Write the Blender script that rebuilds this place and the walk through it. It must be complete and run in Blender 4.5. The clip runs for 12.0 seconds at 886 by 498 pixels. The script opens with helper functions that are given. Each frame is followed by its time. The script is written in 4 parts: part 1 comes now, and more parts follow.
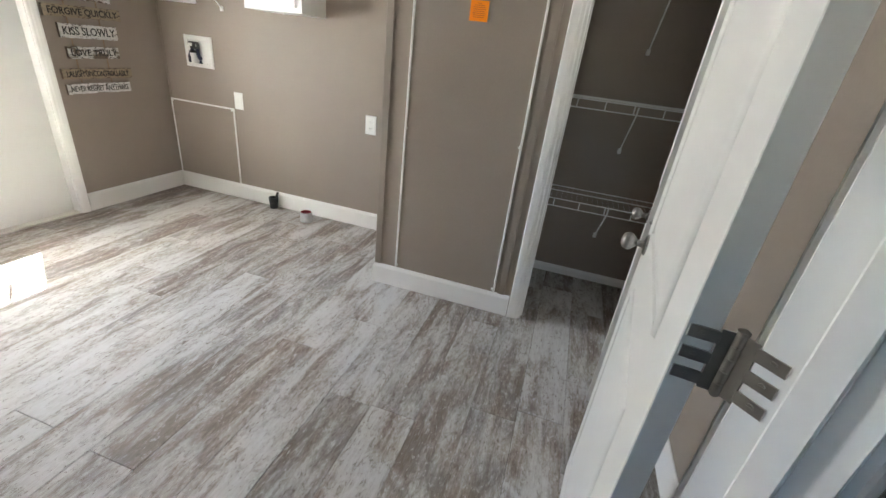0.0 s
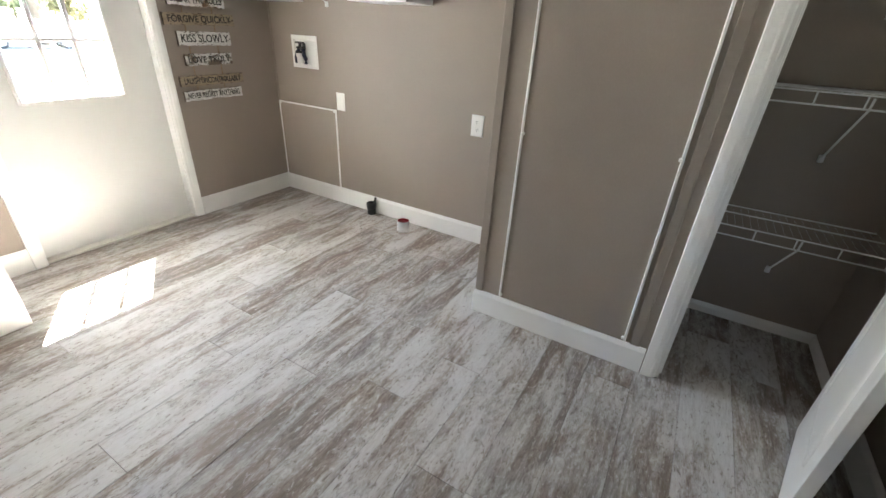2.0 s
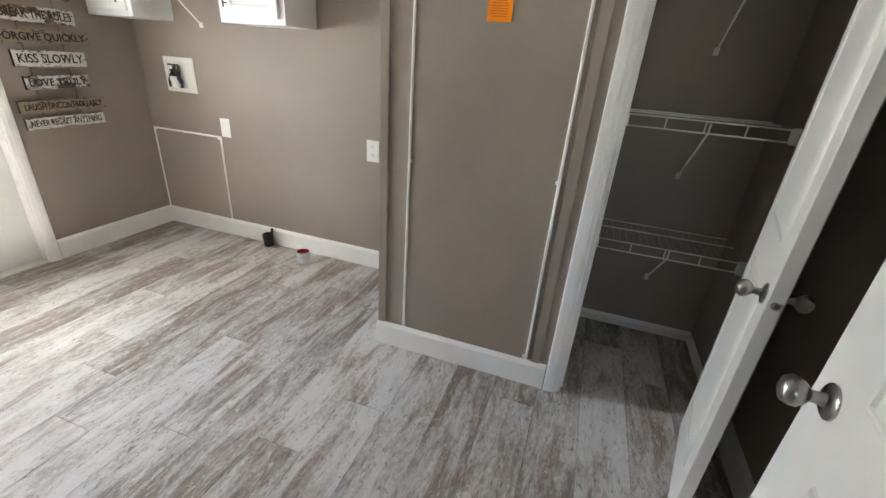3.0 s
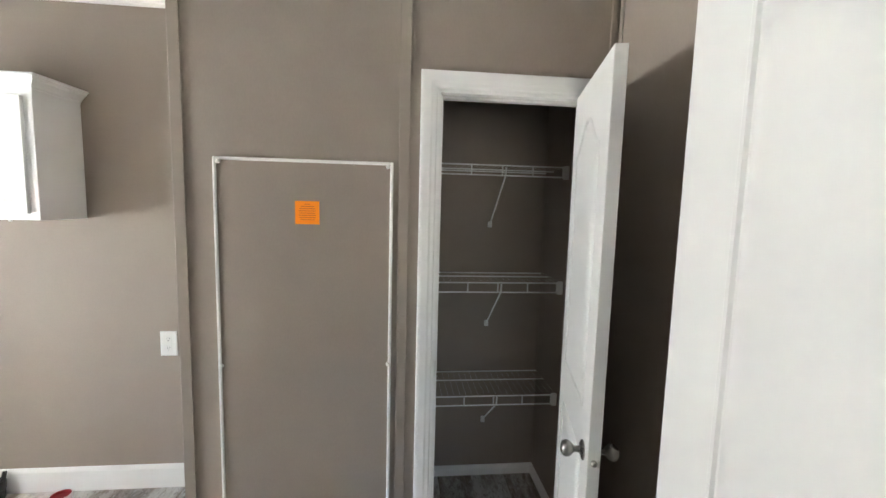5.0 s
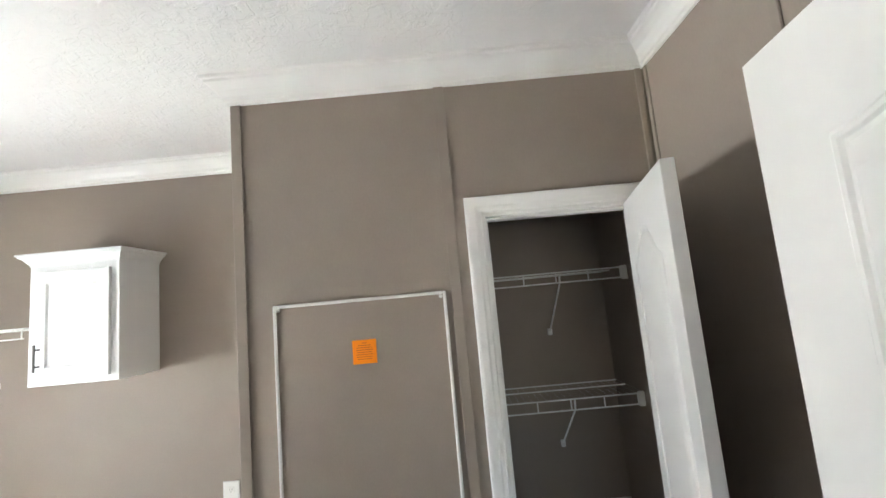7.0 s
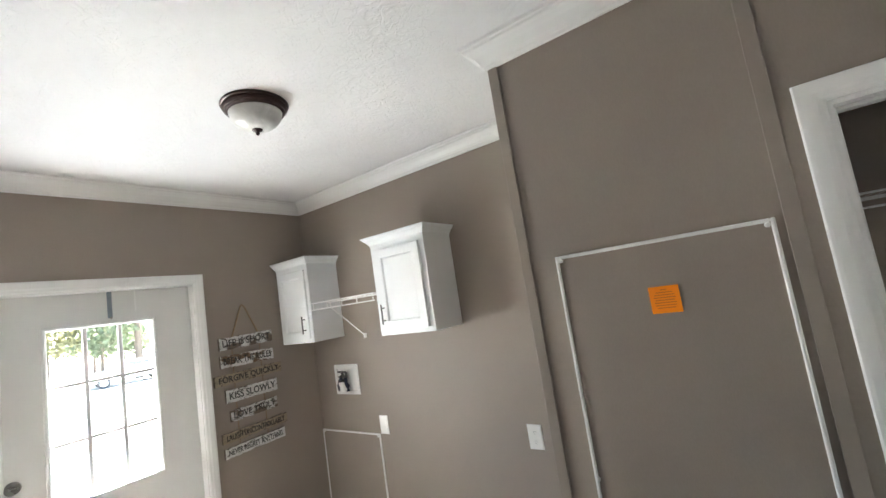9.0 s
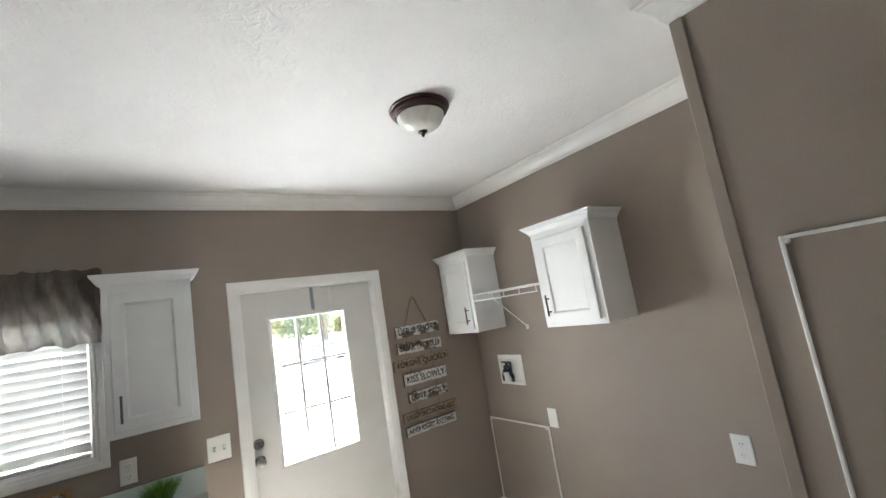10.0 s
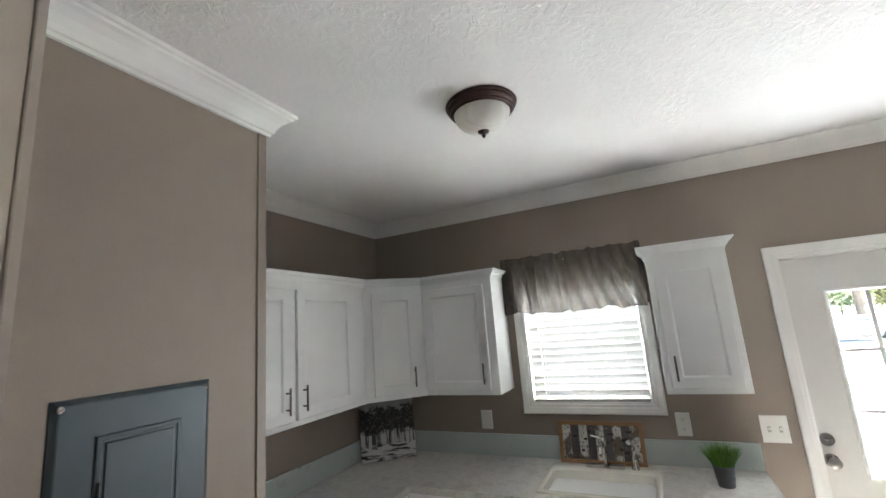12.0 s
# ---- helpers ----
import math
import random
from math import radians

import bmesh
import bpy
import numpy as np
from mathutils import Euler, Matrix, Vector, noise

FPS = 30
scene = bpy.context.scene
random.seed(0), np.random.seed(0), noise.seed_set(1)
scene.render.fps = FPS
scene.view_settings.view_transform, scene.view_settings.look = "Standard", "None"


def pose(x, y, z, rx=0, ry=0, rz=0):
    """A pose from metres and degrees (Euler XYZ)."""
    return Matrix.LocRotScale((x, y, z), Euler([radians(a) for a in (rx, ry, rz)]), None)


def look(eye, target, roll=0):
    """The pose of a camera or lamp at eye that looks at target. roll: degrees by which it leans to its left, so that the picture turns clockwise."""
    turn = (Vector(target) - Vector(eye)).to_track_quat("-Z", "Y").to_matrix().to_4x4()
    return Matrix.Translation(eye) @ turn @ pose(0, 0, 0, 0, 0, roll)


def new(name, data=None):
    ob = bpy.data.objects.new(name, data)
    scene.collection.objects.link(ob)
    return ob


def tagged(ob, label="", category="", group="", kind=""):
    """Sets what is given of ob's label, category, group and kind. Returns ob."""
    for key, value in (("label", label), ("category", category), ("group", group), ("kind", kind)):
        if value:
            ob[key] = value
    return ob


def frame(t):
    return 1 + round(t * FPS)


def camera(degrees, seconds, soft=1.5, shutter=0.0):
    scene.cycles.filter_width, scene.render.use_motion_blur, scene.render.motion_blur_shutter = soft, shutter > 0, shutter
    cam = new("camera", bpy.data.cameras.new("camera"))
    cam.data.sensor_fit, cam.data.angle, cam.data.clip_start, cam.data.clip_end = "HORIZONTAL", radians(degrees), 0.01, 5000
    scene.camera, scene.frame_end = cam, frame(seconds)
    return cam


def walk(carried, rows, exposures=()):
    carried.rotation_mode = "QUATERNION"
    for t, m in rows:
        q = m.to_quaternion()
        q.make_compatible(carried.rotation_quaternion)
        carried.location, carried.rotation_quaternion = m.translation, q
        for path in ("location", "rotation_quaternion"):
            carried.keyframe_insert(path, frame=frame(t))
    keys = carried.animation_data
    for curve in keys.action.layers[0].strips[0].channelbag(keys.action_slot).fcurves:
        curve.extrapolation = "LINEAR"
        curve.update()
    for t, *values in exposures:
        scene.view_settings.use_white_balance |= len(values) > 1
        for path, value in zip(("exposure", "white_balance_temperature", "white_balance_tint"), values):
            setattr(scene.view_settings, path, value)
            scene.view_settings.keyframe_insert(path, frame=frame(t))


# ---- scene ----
cam = camera(93.5, 12.0)
PATH = [
    (0, (0.063, 0.076, 1.4), (-0.396, 1.825, 0.545), 7.1),
    (0.5, (-0.032, 0.187, 1.41), (-0.623, 1.889, 0.543), 6.4),
    (1, (-0.097, 0.31, 1.375), (-0.861, 1.916, 0.46), 4.8),
    (1.5, (-0.157, 0.414, 1.373), (-1.017, 1.954, 0.43), 3.7),
    (2, (-0.169, 0.476, 1.384), (-1.034, 2.02, 0.451), 3.3),
    (2.5, (-0.139, 0.542, 1.403), (-0.892, 2.161, 0.503), 3.8),
    (3, (-0.092, 0.597, 1.41), (-0.644, 2.33, 0.579), 4.4),
    (3.2, (-0.087, 0.619, 1.423), (-0.552, 2.397, 0.635), 4.5),
    (4.8, (-0.122, 0.659, 1.6), (0.033, 2.634, 1.326), 2.0),
    (5, (-0.129, 0.652, 1.624), (0.074, 2.631, 1.416), 1.5),
    (5.5, (-0.129, 0.655, 1.663), (0.155, 2.634, 1.594), 0.3),
    (6, (-0.104, 0.654, 1.687), (0.184, 2.632, 1.734), -1.1),
    (6.5, (-0.109, 0.638, 1.727), (0.124, 2.619, 1.877), -2.7),
    (7, (-0.149, 0.694, 1.745), (-0.158, 2.679, 1.987), -5.2),
    (7.5, (-0.184, 0.802, 1.722), (-0.646, 2.728, 1.997), -7.6),
    (9.3, (-0.294, 0.752, 1.7), (-1.549, 2.294, 1.915), -8.8),
    (9.5, (-0.319, 0.753, 1.703), (-1.673, 2.207, 1.932), -8.9),
    (10, (-0.368, 0.721, 1.73), (-1.98, 1.872, 2.008), -9.3),
    (10.5, (-0.387, 0.711, 1.748), (-2.227, 1.421, 2.079), -9.0),
    (11, (-0.425, 0.648, 1.77), (-2.381, 0.843, 2.141), -8.2),
    (11.5, (-0.442, 0.547, 1.802), (-2.369, 0.175, 2.185), -6.6),
    (12, (-0.429, 0.484, 1.799), (-2.208, -0.351, 2.173), -4.5),
]
walk(cam, [(t, look(eye, target, roll)) for t, eye, target, roll in PATH], [(0.0, 6.15, 6550, 10), (1.0, 6.05, 6500, 10), (3.0, 6.05, 6500, 10), (5.0, 6.35, 6400, 10), (6.0, 6.35, 6350, 10), (7.5, 6.15, 6300, 10), (9.5, 5.6, 6300, 10), (10.5, 5.47, 6250, 10), (12.0, 5.78, 6250, 10)])

# ---- world and sun ----
SUN = Vector((-0.51, 0.295, 1.0)).normalized()
world = bpy.data.worlds.new("sky")
scene.world = world
world.use_nodes = True
wn = world.node_tree.nodes
sky = wn.new("ShaderNodeTexSky")
sky.sky_type, sky.sun_disc = "NISHITA", False
sky.sun_elevation, sky.sun_rotation = math.asin(SUN.z), math.atan2(SUN.x, SUN.y) % (2 * math.pi)
world.node_tree.links.new(sky.outputs[0], wn["Background"].inputs[0])
wn["Background"].inputs[1].default_value = 0.055
sun_data = bpy.data.lights.new("sun", "SUN")
sun_data.energy, sun_data.angle, sun_data.color = 5.0, radians(0.5), (1.0, 0.97, 0.925)
sun = new("sun", sun_data)
sun.matrix_world = look(SUN * 40, (0, 0, 0))


def daylight(name, y, z, width, height, x, watts, rise, spread, turn=(1, 0)):
    """Daylight thrown in through an opening of an outer wall, by the sky and the sunlit yard."""
    d = bpy.data.lights.new(name, "AREA")
    d.shape, d.size, d.size_y, d.energy, d.color, d.spread = "RECTANGLE", width, height, watts, (0.93, 0.963, 1.0), radians(spread)
    ob = new(name, d)
    ob.matrix_world = look((x, y, z), (x + turn[0], y + turn[1], z + rise))
    return ob


daylight("door_daylight", 1.62, 1.205, 0.56, 0.60, -3.51, 1.0, 0.04, 175, (1, -0.22))
daylight("window_daylight", 0.075, 1.645, 0.70, 0.74, -3.415, 0.6, 0.0, 180)


# ---- mesh tools ----
def add_box(bm, x0, x1, y0, y1, z0, z1, bevel=0.0, seg=1):
    m = Matrix.Translation(((x0 + x1) / 2, (y0 + y1) / 2, (z0 + z1) / 2)) @ Matrix.Diagonal((abs(x1 - x0), abs(y1 - y0), abs(z1 - z0), 1))
    vs = bmesh.ops.create_cube(bm, size=1, matrix=m)["verts"]
    if bevel:
        es = list({e for v in vs for e in v.link_edges})
        bmesh.ops.bevel(bm, geom=es, offset=bevel, segments=seg, affect="EDGES", profile=0.5)
    return bm


def box(*a, **k):
    return add_box(bmesh.new(), *a, **k)


def add_cyl(bm, p, q, r, r2=None, n=16):
    p, q = Vector(p), Vector(q)
    d = q - p
    m = Matrix.Translation((p + q) / 2) @ d.to_track_quat("Z", "Y").to_matrix().to_4x4()
    bmesh.ops.create_cone(bm, cap_ends=True, segments=n, radius1=r, radius2=r if r2 is None else r2, depth=d.length, matrix=m)
    return bm


def add_lathe(bm, prof, n=32, m=Matrix()):
    rows = []
    for r, z in prof:
        if r < 1e-6:
            rows.append([bm.verts.new(m @ Vector((0, 0, z)))] * n)
        else:
            rows.append([bm.verts.new(m @ Vector((r * math.cos(2 * math.pi * i / n), r * math.sin(2 * math.pi * i / n), z))) for i in range(n)])
    for a, b in zip(rows, rows[1:]):
        for i in range(n):
            vs = list(dict.fromkeys((a[i], a[(i + 1) % n], b[(i + 1) % n], b[i])))
            if len(vs) > 2:
                bm.faces.new(vs)
    return bm


def lathe(prof, n=32, m=Matrix()):
    return add_lathe(bmesh.new(), prof, n, m)


def add_tube(bm, pts, r, n=8):
    pts = [Vector(p) for p in pts]
    rings = []
    for i, p in enumerate(pts):
        d = (pts[min(i + 1, len(pts) - 1)] - pts[max(i - 1, 0)]).normalized()
        q = d.to_track_quat("Z", "Y")
        rings.append([bm.verts.new(p + q @ Vector((r * math.cos(2 * math.pi * k / n), r * math.sin(2 * math.pi * k / n), 0))) for k in range(n)])
    for a, b in zip(rings, rings[1:]):
        for k in range(n):
            bm.faces.new((a[k], a[(k + 1) % n], b[(k + 1) % n], b[k]))
    bm.faces.new(rings[0][::-1])
    bm.faces.new(rings[-1])
    return bm


def offset_line(pts, d, closed):
    """The line moved d to its left, with mitred corners."""
    out, n = [], len(pts)
    for i in range(n):
        p = Vector(pts[i])
        a = Vector(pts[i - 1]) if closed or i else None
        b = Vector(pts[(i + 1) % n]) if closed or i < n - 1 else None
        d1 = (p - a).normalized() if a else (b - p).normalized()
        d2 = (b - p).normalized() if b else d1
        n1, n2 = Vector((-d1.y, d1.x)), Vector((-d2.y, d2.x))
        m = (n1 + n2).normalized()
        out.append(p + m * (d / max(0.3, m.dot(n1))))
    return out


def add_sweep(bm, pts, prof, closed, place, cap=False):
    """A moulding along a line: prof holds (offset to the left, height); place turns (x, y, height) into 3D."""
    rows = []
    for off, h in prof:
        rows.append([bm.verts.new(place(p.x, p.y, h)) for p in offset_line(pts, off, closed)])
    n = len(pts)
    for a, b in zip(rows, rows[1:]):
        for i in range(n if closed else n - 1):
            j = (i + 1) % n
            bm.faces.new((a[i], a[j], b[j], b[i]))
    if not closed:
        for k, flip in ((0, False), (n - 1, True)):
            ring = [r[k] for r in rows]
            bm.faces.new(ring[::-1] if flip else ring)
    if cap:
        bm.faces.new(rows[-1])
    return bm


def finish(bm, smooth=False):
    bmesh.ops.recalc_face_normals(bm, faces=bm.faces)
    me = bpy.data.meshes.new("mesh")
    bm.to_mesh(me)
    bm.free()
    if smooth:
        for p in me.polygons:
            p.use_smooth = True
        me.set_sharp_from_angle(angle=radians(38))
    return me


def part(name, bm, material, parent=None, label="", smooth=False, m=None):
    me = bm if isinstance(bm, bpy.types.Mesh) else finish(bm, smooth)
    if material and not me.materials:
        me.materials.append(material)
    ob = new(name, me)
    if parent:
        ob.parent = parent
    if m is not None:
        ob.matrix_basis = m
    return tagged(ob, label)


def thing(name, m, label, category, group="", kind=""):
    ob = new(name)
    ob.empty_display_size = 0.1
    ob.matrix_basis = m
    return tagged(ob, label, category, group, kind)


def structure(name, bm, material, label, category, smooth=False):
    return tagged(part(name, bm, material, smooth=smooth), label, category, kind="structure")


def text_mesh(words, size, width=None, thick=0.0008):
    """A line of letters in the x-y plane, centred, at most width wide."""
    cu = bpy.data.curves.new("letters", "FONT")
    cu.body, cu.size, cu.align_x, cu.align_y, cu.extrude = words, size, "CENTER", "CENTER", thick
    cu.resolution_u, cu.offset = 3, size * 0.014
    tmp = new("letters", cu)
    bpy.context.view_layer.update()
    me = bpy.data.meshes.new_from_object(tmp.evaluated_get(bpy.context.evaluated_depsgraph_get()))
    bpy.data.objects.remove(tmp)
    bpy.data.curves.remove(cu)
    co = np.array([v.co for v in me.vertices])
    span = co[:, 0].max() - co[:, 0].min()
    if width and span > 0:
        me.transform(Matrix.Diagonal((width / span, 1, 1, 1)))
    return me


# ---- materials ----
class Nodes:
    def __init__(self, name):
        self.mat = bpy.data.materials.new(name)
        self.mat.use_nodes = True
        self.tree = self.mat.node_tree
        self.bsdf = self.tree.nodes["Principled BSDF"]
        self.coord = None

    def node(self, kind, **values):
        n = self.tree.nodes.new("ShaderNode" + kind)
        for k, v in values.items():
            n.inputs[k.replace("_", " ")].default_value = v
        return n

    def link(self, a, b):
        self.tree.links.new(a, b)

    def space(self, scale=(1, 1, 1), shift=None, world_space=False):
        if self.coord is None:
            self.coord = self.node("TexCoord")
        m = self.node("Mapping", Scale=scale)
        if world_space:
            self.link(self.node("NewGeometry").outputs["Position"], m.inputs["Vector"])
        else:
            self.link(self.coord.outputs["Object"], m.inputs["Vector"])
        if shift is not None:
            self.link(shift, m.inputs["Location"])
        return m.outputs[0]

    def noise(self, scale, vec, detail=4.0, rough=0.55, distort=0.0):
        n = self.node("TexNoise", Scale=scale, Detail=detail, Roughness=rough, Distortion=distort)
        self.link(vec, n.inputs["Vector"])
        return n.outputs["Fac"]

    def ramp(self, fac, stops):
        r = self.node("ValToRGB")
        el = r.color_ramp.elements
        while len(el) < len(stops):
            el.new(0.5)
        for e, (p, c) in zip(el, stops):
            e.position, e.color = p, (*c, 1) if len(c) == 3 else c
        self.link(fac, r.inputs[0])
        return r.outputs[0]

    def math(self, op, a, b):
        n = self.node("Math")
        n.operation = op
        for i, v in enumerate((a, b)):
            if isinstance(v, (int, float)):
                n.inputs[i].default_value = v
            else:
                self.link(v, n.inputs[i])
        return n.outputs[0]

    def mix(self, fac, a, b, blend="MIX"):
        n = self.node("Mix")
        n.data_type, n.blend_type = "RGBA", blend
        for i, v in ((0, fac), (6, a), (7, b)):
            if isinstance(v, (int, float)):
                n.inputs[i].default_value = v
            elif isinstance(v, tuple):
                n.inputs[i].default_value = (*v, 1)
            else:
                self.link(v, n.inputs[i])
        return n.outputs[2]

    def bump(self, height, strength, distance):
        n = self.node("Bump", Strength=strength, Distance=distance)
        self.link(height, n.inputs["Height"])
        self.link(n.outputs[0], self.bsdf.inputs["Normal"])

    def set(self, **values):
        for k, v in values.items():
            i = self.bsdf.inputs[k.replace("_", " ")]
            if isinstance(v, (int, float)):
                i.default_value = v
            elif isinstance(v, tuple):
                i.default_value = (*v, 1)[:len(i.default_value)]
            else:
                self.link(v, i)
        return self


def paint(name, color, rough=0.5, metal=0.0, vary=0.06, scale=3.0, grain=120.0, bump=0.05, depth=0.001, world_space=False):
    """A painted, moulded or metal surface: broad unevenness, fine grain, slight relief."""
    s = Nodes(name)
    v = s.space(world_space=world_space)
    big, fine = s.noise(scale, v, 3), s.noise(grain, v, 2)
    lo, hi = tuple(c * (1 - vary) for c in color), tuple(min(1, c * (1 + vary)) for c in color)
    s.set(Base_Color=s.ramp(big, ((0.3, lo), (0.7, hi))), Metallic=metal)
    s.set(Roughness=s.ramp(s.noise(scale * 4, v, 4), ((0.2, (rough * 0.85,) * 3), (0.8, (min(1, rough * 1.15),) * 3))))
    if bump:
        s.bump(fine, bump, depth)
    return s.mat


TAUPE = (0.300, 0.250, 0.207)


def wall_paint():
    s = Nodes("taupe_wall_paint")
    v = s.space(world_space=True)
    big = s.noise(1.1, v, 4)
    weave = s.noise(260, s.space((1, 1, 0.35), world_space=True), 2)
    col = s.ramp(big, ((0.3, tuple(c * 0.955 for c in TAUPE)), (0.7, tuple(c * 1.04 for c in TAUPE))))
    col = s.mix(0.06, col, s.ramp(weave, ((0.35, (0.12, 0.1, 0.085)), (0.65, (0.33, 0.28, 0.24)))))
    s.set(Base_Color=col, Roughness=0.62)
    s.bump(weave, 0.12, 0.0006)
    return s.mat


def ceiling_texture():
    s = Nodes("knockdown_ceiling")
    v = s.space(world_space=True)
    vv = s.space((1, 1, 1), world_space=True)
    n1 = s.noise(24, vv, 5, 0.6, 1.2)
    n2 = s.noise(90, v, 3)
    blobs = s.ramp(n1, ((0.46, (0, 0, 0)), (0.56, (1, 1, 1))))
    h = s.math("ADD", s.math("MULTIPLY", blobs, 0.8), s.math("MULTIPLY", n2, 0.25))
    s.set(Base_Color=s.ramp(s.noise(2, v, 3), ((0.3, (0.76, 0.75, 0.735)), (0.7, (0.82, 0.81, 0.795)))), Roughness=0.85)
    s.bump(h, 0.48, 0.0045)
    return s.mat


def plank_material():
    """Whitewashed, weathered vinyl planks: grey-brown grain under worn pale paint."""
    s = Nodes("whitewashed_plank")
    info = s.node("ObjectInfo")
    shift = s.node("CombineXYZ")
    for i, k in enumerate((37.0, 91.0, 13.0)):
        s.link(s.math("MULTIPLY", info.outputs["Random"], k), shift.inputs[i])
    off = shift.outputs[0]
    streak = s.noise(1.0, s.space((30, 2.2, 1), off), 6, 0.66, 0.5)
    broad = s.noise(1.0, s.space((8.5, 2.3, 1), off), 5, 0.64, 0.9)
    fine = s.noise(1.0, s.space((210, 20, 1), off), 4, 0.65)
    flake = s.noise(1.0, s.space((75, 32, 1), off), 9, 0.74, 0.7)
    cloud = s.noise(1.0, s.space((8, 3, 1), off), 3, 0.5, 0.5)
    tone = s.math("SUBTRACT", s.math("MULTIPLY", info.outputs["Random"], 0.15), 0.085)
    cover = s.math("ADD", s.math("ADD", s.math("MULTIPLY", broad, 0.72), s.math("MULTIPLY", streak, 0.34)), tone)
    cover = s.math("ADD", cover, s.math("MULTIPLY", s.math("SUBTRACT", flake, 0.5), 0.32))
    col = s.ramp(cover, ((0.385, (0.155, 0.115, 0.084)), (0.44, (0.245, 0.194, 0.152)), (0.48, (0.345, 0.293, 0.247)), (0.52, (0.455, 0.413, 0.372)), (0.565, (0.55, 0.525, 0.495)), (0.65, (0.63, 0.62, 0.60))))
    grey = s.ramp(cover, ((0.39, (0.18, 0.16, 0.14)), (0.45, (0.30, 0.275, 0.25)), (0.52, (0.47, 0.448, 0.42)), (0.64, (0.63, 0.62, 0.60))))
    col = s.mix(s.ramp(cloud, ((0.40, (0, 0, 0)), (0.60, (1, 1, 1)))), col, grey)
    col = s.mix(0.24, col, s.ramp(fine, ((0.32, (0.2, 0.17, 0.145)), (0.5, (0.38, 0.355, 0.33)), (0.68, (0.56, 0.55, 0.53)))))
    rim = s.ramp(cover, ((0.515, (0, 0, 0)), (0.53, (1, 1, 1)), (0.55, (0, 0, 0))))
    crackle = s.ramp(flake, ((0.44, (1, 1, 1)), (0.50, (0, 0, 0))))
    col = s.mix(s.math("MULTIPLY", s.math("MULTIPLY", rim, crackle), 0.7), col, (0.145, 0.115, 0.092))
    chips = s.ramp(flake, ((0.385, (1, 1, 1)), (0.41, (0, 0, 0))))
    col = s.mix(s.math("MULTIPLY", chips, 0.65), col, (0.16, 0.125, 0.10))
    light = s.ramp(flake, ((0.58, (0, 0, 0)), (0.61, (1, 1, 1))))
    col = s.mix(s.math("MULTIPLY", light, 0.55), col, (0.60, 0.59, 0.57))
    s.set(Base_Color=col, Roughness=s.ramp(broad, ((0.3, (0.55,) * 3), (0.7, (0.68,) * 3))), Specular_IOR_Level=0.25)
    s.bump(s.math("ADD", s.math("MULTIPLY", streak, 0.5), s.math("MULTIPLY", flake, 0.5)), 0.14, 0.002)
    return s.mat


def laminate():
    s = Nodes("speckled_laminate")
    v = s.space(world_space=True)
    n, f = s.noise(16, v, 6, 0.65, 0.8), s.noise(120, v, 4, 0.7)
    col = s.ramp(n, ((0.3, (0.38, 0.36, 0.33)), (0.5, (0.56, 0.54, 0.5)), (0.7, (0.66, 0.65, 0.61))))
    col = s.mix(0.35, col, s.ramp(f, ((0.35, (0.3, 0.28, 0.25)), (0.6, (0.7, 0.69, 0.66)))))
    s.set(Base_Color=col, Roughness=0.28)
    return s.mat


def board_material(name, base, worn, amount, other=None, cut=0.5):
    """Distressed painted or bare sign boards, grain running along their length; other is a second paint in broad patches."""
    s = Nodes(name)
    info = s.node("ObjectInfo")
    shift = s.node("CombineXYZ")
    s.link(s.math("MULTIPLY", info.outputs["Random"], 50), shift.inputs[0])
    g = s.noise(1.0, s.space((6, 80, 80), shift.outputs[0]), 5, 0.6)
    p = s.noise(1.0, s.space((22, 46, 46), shift.outputs[0]), 6, 0.7, 1.0)
    a = s.ramp(g, ((0.3, tuple(c * 0.7 for c in base)), (0.7, base)))
    if other:
        q = s.math("ADD", s.noise(1.0, s.space((7, 12, 12), shift.outputs[0]), 3, 0.5), s.math("MULTIPLY", s.math("SUBTRACT", p, 0.5), 0.4))
        o = s.ramp(g, ((0.3, tuple(c * 0.7 for c in other)), (0.7, other)))
        a = s.mix(s.ramp(q, ((cut - 0.03, (0, 0, 0)), (cut + 0.03, (1, 1, 1)))), a, o)
    s.set(Base_Color=s.mix(s.ramp(p, ((amount, (1, 1, 1)), (amount + 0.06, (0, 0, 0)))), a, worn), Roughness=0.75)
    s.bump(g, 0.4, 0.002)
    return s.mat


def glass_pane():
    """Thin window glass: clear straight through, with a mirror gloss that grows towards grazing angles."""
    s = Nodes("clear_glass")
    clear, gloss, both, edge = s.node("BsdfTransparent"), s.node("BsdfGlossy"), s.node("MixShader"), s.node("Fresnel", IOR=1.45)
    clear.inputs["Color"].default_value = (0.95, 0.97, 0.965, 1)
    gloss.inputs["Roughness"].default_value = 0.02
    s.link(edge.outputs[0], both.inputs[0])
    s.link(clear.outputs[0], both.inputs[1])
    s.link(gloss.outputs[0], both.inputs[2])
    s.link(both.outputs[0], s.tree.nodes["Material Output"].inputs["Surface"])
    s.tree.nodes.remove(s.bsdf)
    return s.mat


def frosted_glass():
    s = Nodes("frosted_white_glass")
    v = s.space()
    s.set(Base_Color=s.ramp(s.noise(9, v, 4, 0.6, 1.5), ((0.3, (0.62, 0.615, 0.57)), (0.7, (0.78, 0.77, 0.73)))), Roughness=0.28)
    s.set(Subsurface_Weight=0.25, Subsurface_Radius=(0.02, 0.02, 0.02))
    return s.mat


